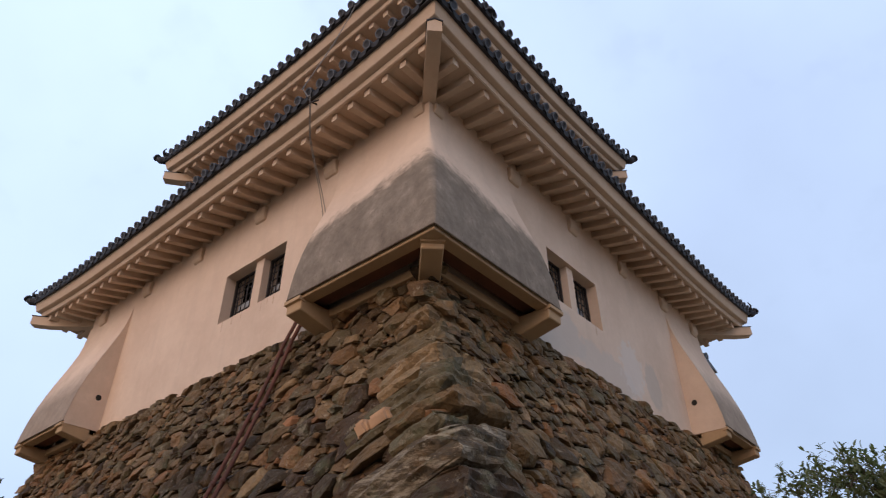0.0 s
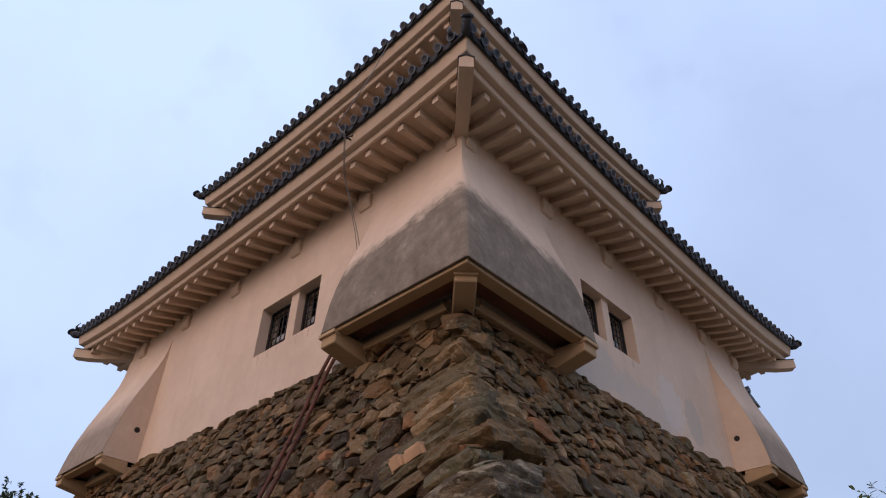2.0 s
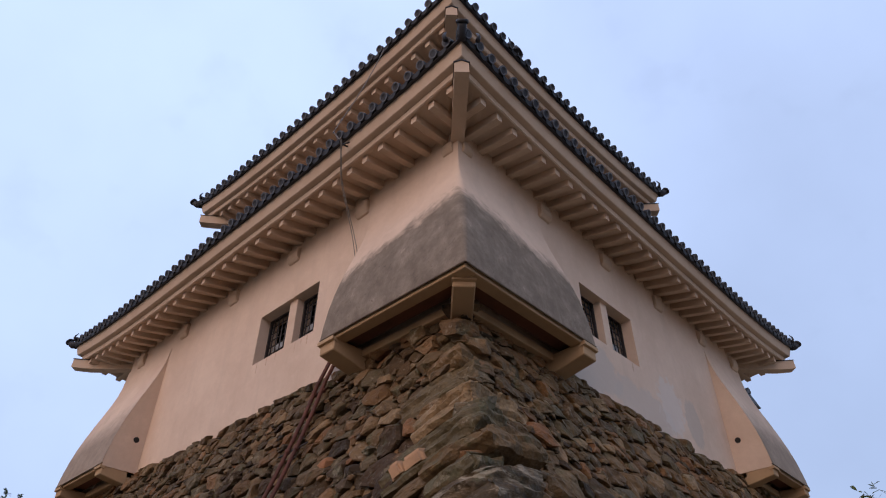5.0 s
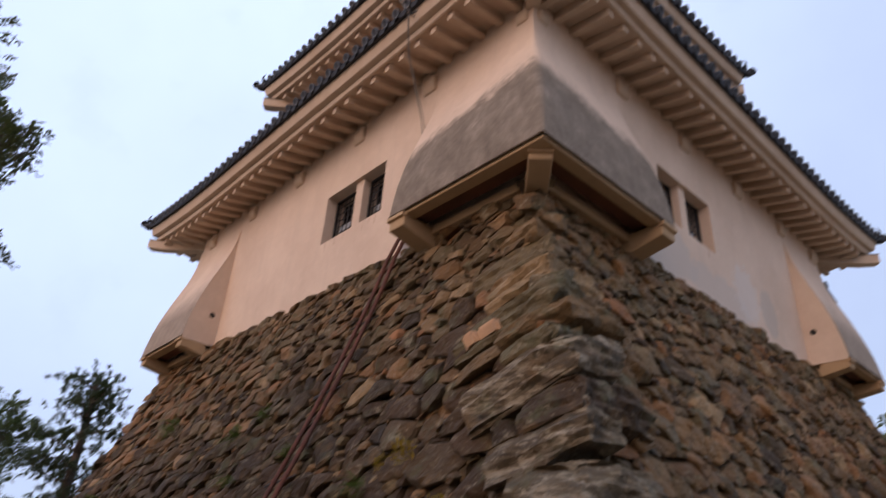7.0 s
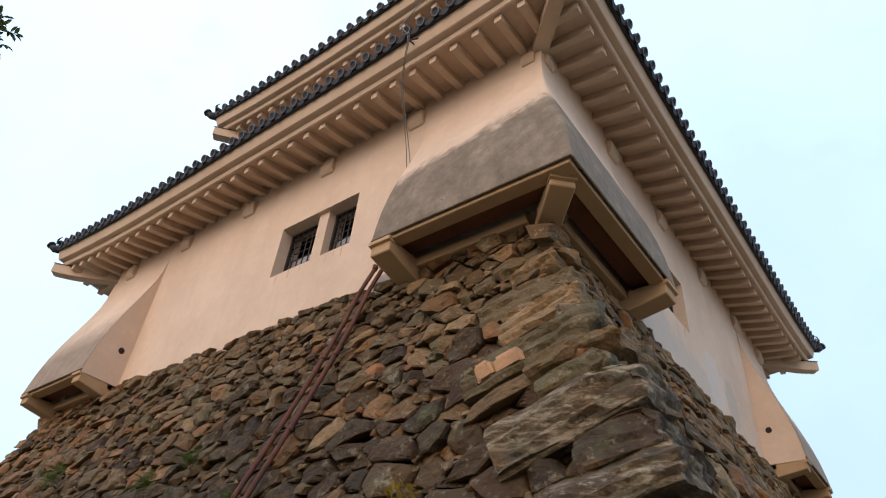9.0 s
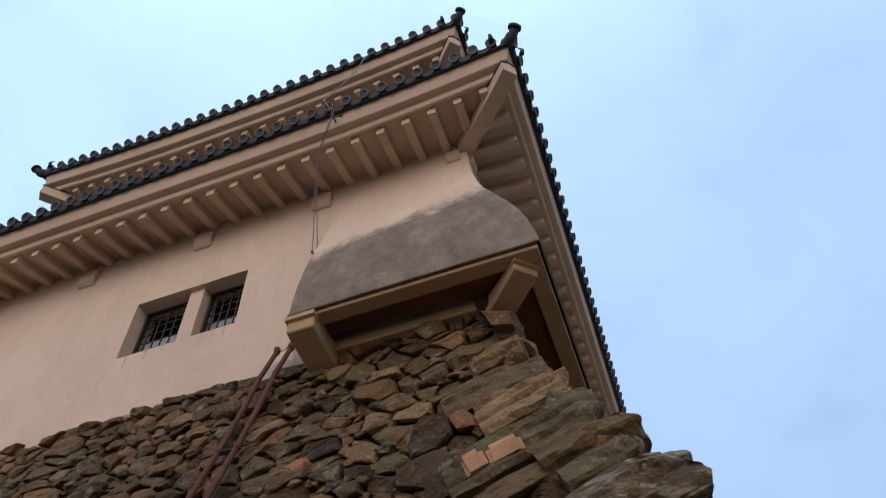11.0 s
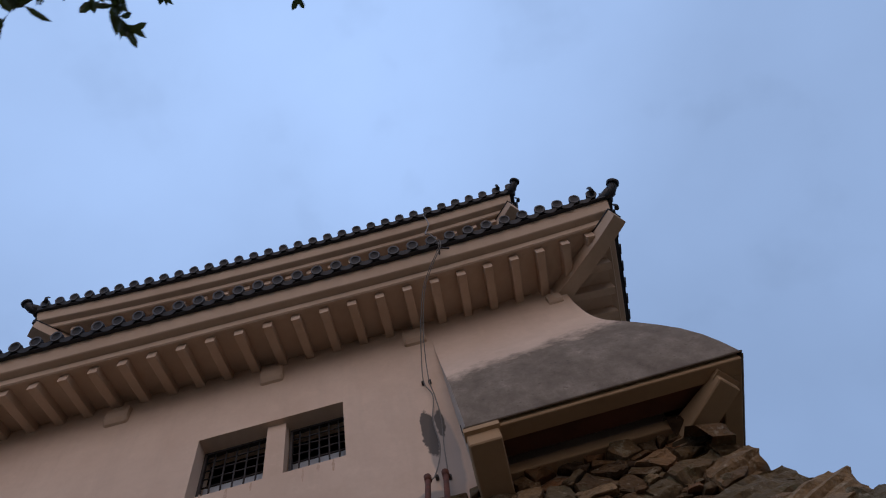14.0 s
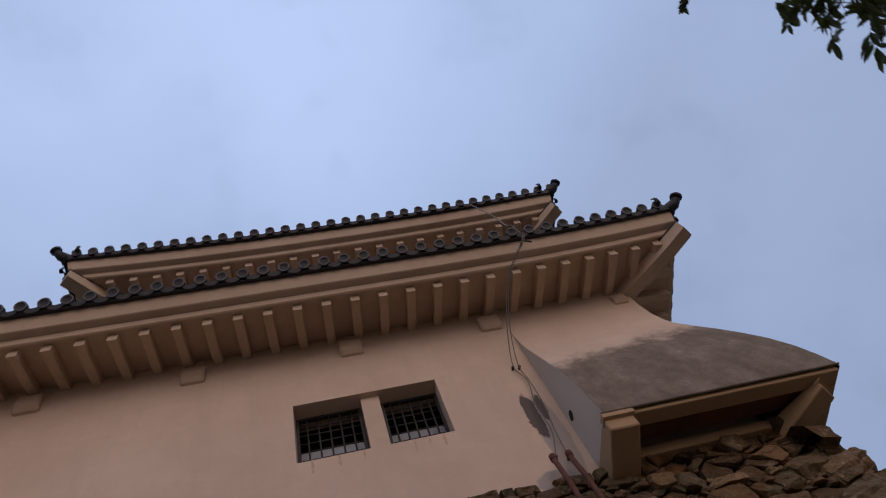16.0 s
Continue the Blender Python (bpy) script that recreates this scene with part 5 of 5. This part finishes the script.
def rand_dir(rng):
    while True:
        v = Vector((rng.uniform(-1, 1), rng.uniform(-1, 1), rng.uniform(-1, 1)))
        if 0.05 < v.length < 1:
            return v.normalized()


def sprig(verts, faces, rng, base, d, length, leaves, size, whorl):
    """A twig of leaves, thicker towards its tip."""
    for k in range(leaves):
        t = 0.25 + 0.75 * (k + rng.random()) / leaves
        p = base + d * length * t
        q = (d * rng.uniform(0.1, 0.9) + rand_dir(rng) * whorl).normalized()
        leaf_mesh(verts, faces, p, q, Vector((0, 0, 1)) + rand_dir(rng) * 0.6, size * rng.uniform(0.7, 1.2), size * rng.uniform(0.32, 0.45))


def tree(name, trunk_pts, r0, limbs, blobs, mat, label, category, seed, leaf, per, sprigs, twig):
    """Trunk and limbs, and a crown of many small leaves on twigs gathered in uneven clumps."""
    rng = random.Random(seed)
    t = tagged(empty(name, trunk_pts[0]), label, category)
    off = Matrix.Translation(-Vector(trunk_pts[0]))

    def under(ob):
        ob.parent = t
        ob.matrix_parent_inverse = off
        return ob
    under(part("trunk", tube(trunk_pts, r0, 10, r0 * 0.45), M_BARK))
    for pts, r in limbs:
        under(part("limb", tube(pts, r, 7, r * 0.2), M_BARK))
    verts, faces, tw = [], [], bmesh.new()
    for c, rad, n in blobs:
        c = Vector(c)
        for _ in range(int(n * sprigs)):
            v = rand_dir(rng) * (rng.random() ** 0.5)
            p = c + Vector((v.x * rad[0], v.y * rad[1], v.z * rad[2]))
            d = (v * 0.8 + rand_dir(rng) * 0.7 + Vector((0, 0, 0.05))).normalized()
            sprig(verts, faces, rng, p, d, twig * rng.uniform(0.6, 1.3), per, leaf, 0.8)
            q = p + d * twig
            s = d.orthogonal().normalized() * leaf * 0.06
            a = [tw.verts.new(x) for x in (p - d * twig * 0.25 - s, p - d * twig * 0.25 + s, q)]
            tw.faces.new(a)
    tagged(under(part("fine_twig", tw, M_BARK)), kind="stuff")
    crown = tagged(under(part("crown", mesh_from("crown", verts, faces, mat), None)), kind="stuff")
    return t


# evergreen beside the path; a few sprays hang over it
tree("evergreen_tree", [(-4.6, -8.2, GROUND), (-4.5, -8.0, -4.5), (-4.2, -7.7, -2.5), (-3.9, -7.4, -0.5), (-3.8, -7.3, 1.5)], 0.22,
     [([(-4.2, -7.7, -2.6), (-3.4, -6.6, -2.2), (-2.6, -5.4, -2.2), (-2.34, -4.85, -2.40), (-2.31, -4.68, -2.45), (-2.34, -4.54, -2.46)], 0.035), ([(-3.4, -6.6, -2.2), (-2.95, -5.4, -2.3), (-2.74, -4.85, -2.38), (-2.69, -4.6, -2.42)], 0.03),
      ([(-2.6, -5.4, -2.2), (-2.2, -5.0, -2.6), (-2.06, -4.66, -2.74)], 0.018), ([(-3.4, -6.6, -2.2), (-3.0, -5.2, -3.0), (-2.78, -4.60, -3.2)], 0.018),
      ([(-3.9, -7.4, 0.3), (-3.0, -6.2, 0.8), (-2.2, -5.3, 0.6)], 0.05), ([(-3.9, -7.4, -0.6), (-2.4, -5.9, -1.2), (-1.5, -5.05, -1.7), (-1.1, -4.75, -1.9)], 0.035)],
     [((-3.6, -6.4, -0.2), (1.6, 0.9, 1.2), 120), ((-2.15, -5.15, -1.75), (0.75, 0.28, 0.45), 190), ((-2.95, -5.3, -0.95), (0.9, 0.32, 0.6), 190), ((-3.7, -5.6, 0.2), (1.2, 0.4, 0.8), 150),
      ((-2.35, -4.57, -2.40), (0.03, 0.03, 0.03), 4), ((-2.33, -4.63, -2.38), (0.05, 0.04, 0.04), 5), ((-2.30, -4.72, -2.38), (0.07, 0.05, 0.05), 6), ((-2.31, -4.79, -2.42), (0.07, 0.06, 0.05), 7),
      ((-2.72, -4.68, -2.42), (0.06, 0.04, 0.04), 4), ((-2.74, -4.78, -2.40), (0.13, 0.06, 0.07), 9), ((-2.76, -4.90, -2.38), (0.17, 0.08, 0.09), 16), ((-2.58, -4.92, -2.30), (0.08, 0.04, 0.05), 5),
      ((-2.08, -4.76, -2.75), (0.08, 0.03, 0.04), 5), ((-2.78, -4.60, -3.20), (0.09, 0.03, 0.04), 5), ((-2.80, -4.69, -3.20), (0.12, 0.05, 0.06), 8),
      ((-1.22, -4.86, -1.86), (0.18, 0.11, 0.18), 24), ((-1.45, -5.0, -1.75), (0.25, 0.12, 0.25), 26), ((-3.04, -4.95, -2.45), (0.16, 0.10, 0.12), 12), ((-2.60, -5.12, -2.30), (0.40, 0.08, 0.12), 24)],
     M_LEAF, "dark evergreen tree with small leathery leaves overhanging the path", "tree", 21, 0.055, 14, 1.7, 0.16)


def pine(x, y, base, top, seed, spread, scale=1.0):
    rng = random.Random(seed)
    trunk = [(x, y, base), (x + 0.15, y, base + (top - base) * 0.4), (x - 0.1, y + 0.1, base + (top - base) * 0.75), (x, y, top - 0.2)]
    blobs, limbs = [], []
    k = 0
    z = base + (top - base) * 0.45
    while z < top:
        f = 1 - (z - base) / (top - base)
        for s in range(3):
            a = rng.uniform(0, 6.28)
            r = spread * (0.35 + f * 1.1) * rng.uniform(0.5, 1.0)
            c = (x + math.cos(a) * r, y + math.sin(a) * r, z + rng.uniform(-0.25, 0.25))
            blobs.append((c, (0.66 * scale, 0.66 * scale, 0.15 * scale), 26))
            limbs.append(([(x, y, z - 0.2), ((x + c[0]) / 2, (y + c[1]) / 2, z - 0.05), c], 0.05))
        z += 0.42
    blobs.append(((x, y, top), (0.45, 0.45, 0.3), 16))
    return tree("pine_tree", trunk, 0.16, limbs, blobs, M_PINE, "dark pine tree with layered clumps standing behind the stone base", "tree", seed + 1, 0.105, 20, 1.0, 0.2)


pine(-16.2, 0.05, GROUND, 0.75, 31, 1.5, 1.0)


def round_tree(x, y, top, rad, seed, mat=None, n=60, leaf=0.16):
    rng = random.Random(seed)
    blobs = []
    for k in range(9):
        v = rand_dir(rng)
        blobs.append(((x + v.x * rad * 0.7, y + v.y * rad * 0.7, top - rad + v.z * rad * 0.6), (rad * 0.45, rad * 0.45, rad * 0.38), n))
    limbs = [([(x, y, GROUND + (top - GROUND) * 0.4), b_[0]], 0.06) for b_ in blobs[:5]]
    return tree("broadleaf_tree", [(x, y, GROUND), (x + 0.1, y, GROUND + 1.5), (x, y, top - rad)], 0.2, limbs, blobs, mat or M_BROAD, "rounded broadleaf tree in the distance", "tree", seed + 1, leaf, 10, 1.0, 0.3)


round_tree(-19.5, -2.1, 0.7, 2.1, 61, M_BROAD, 80, 0.19)
round_tree(-18.6, -1.2, -2.2, 1.6, 63, M_PINE, 40)
round_tree(-22.5, -0.3, -1.6, 2.2, 65, M_BROAD, 40)

# light-leaved shrub beyond the second face
tree("leafy_shrub", [(3.2, 8.3, GROUND), (3.1, 8.2, -4.0), (2.9, 8.1, -2.4)], 0.08,
     [([(2.9, 8.1, -2.6), (2.6, 7.7, -1.7), (2.5, 7.4, -1.15)], 0.03), ([(3.0, 8.1, -3.0), (3.3, 7.9, -2.0), (3.1, 7.7, -1.5)], 0.03)],
     [((2.55, 7.2, -1.90), (0.85, 0.5, 0.36), 150), ((1.7, 6.9, -2.05), (0.5, 0.4, 0.3), 40), ((3.3, 7.5, -1.95), (0.7, 0.5, 0.4), 110), ((2.5, 7.3, -1.5), (0.25, 0.2, 0.20), 10), ((2.6, 7.4, -2.6), (1.2, 0.6, 0.5), 140)],
     M_CHERRY, "light green leafy shrub growing beside the stone base", "shrub", 71, 0.13, 7, 1.0, 0.28)


def tuft(x, z, size, seed, mat, kind, east=False):
    rng = random.Random(seed)
    verts, faces = [], []
    c = Vector((batter(z) + 0.16, x, z)) if east else on_south(x, z, 0.07)
    for k in range(26 if kind == "fern_tuft" else 40):
        d = Vector((rng.uniform(-1, 1), rng.uniform(-1.1, -0.1), rng.uniform(-0.3, 1.0))).normalized()
        d = Vector((-d.y, d.x, d.z)) if east else d
        p = c + Vector((0 if east else rng.uniform(-1, 1) * size * 0.5, rng.uniform(-1, 1) * size * 0.5 if east else 0, rng.uniform(-1, 1) * size * 0.35))
        L = size * rng.uniform(0.5, 1.1)
        if kind == "fern_tuft":
            for j in range(7):
                t = (j + 1) / 7
                q = p + d * L * t + Vector((0, 0, -0.35 * L * t * t))
                s = d.cross(Vector((0, 0, 1))).normalized()
                for sg in (-1, 1):
                    leaf_mesh(verts, faces, q, (s * sg + d * 0.5).normalized(), Vector((0, 0, 1)), L * 0.30 * (1.15 - t), L * 0.07)
        else:
            leaf_mesh(verts, faces, p, d, Vector((0, 0, 1)), size * 0.28, size * 0.10)
    return tagged(part(kind, mesh_from(kind, verts, faces, mat), None), "green fern tuft rooted between the stones" if kind == "fern_tuft" else "small yellow stonecrop growing in the joints", "plant", "plants on the wall")


for k, (x, z, size) in enumerate(((-7.44, -2.28, 0.34), (-4.58, -2.83, 0.24), (-11.0, -3.75, 0.40), (-4.0, -3.58, 0.22), (-1.04, -3.92, 0.22), (-1.34, -4.66, 0.26), (-9.13, -3.47, 0.34), (-3.96, -2.68, 0.20),
                                 (-11.3, -4.7, 0.45), (-2.75, -3.37, 0.18), (-10.2, -4.2, 0.36), (-8.3, -3.9, 0.25))):
    tuft(x, z, size, 100 + k, M_FERN, "fern_tuft")
for k, (x, z, size) in enumerate(((-0.53, -3.64, 0.30), (0.09, -4.37, 0.26), (-0.64, -4.39, 0.22), (-0.57, -4.68, 0.2), (0.18, -4.17, 0.2), (-0.85, -3.7, 0.18))):
    tuft(x, z, size, 130 + k, M_SEDUM, "stonecrop_tuft")
tuft(1.24, -4.14, 0.30, 150, M_FERN, "fern_tuft", True)
tuft(2.3, -3.9, 0.22, 151, M_FERN, "fern_tuft", True)
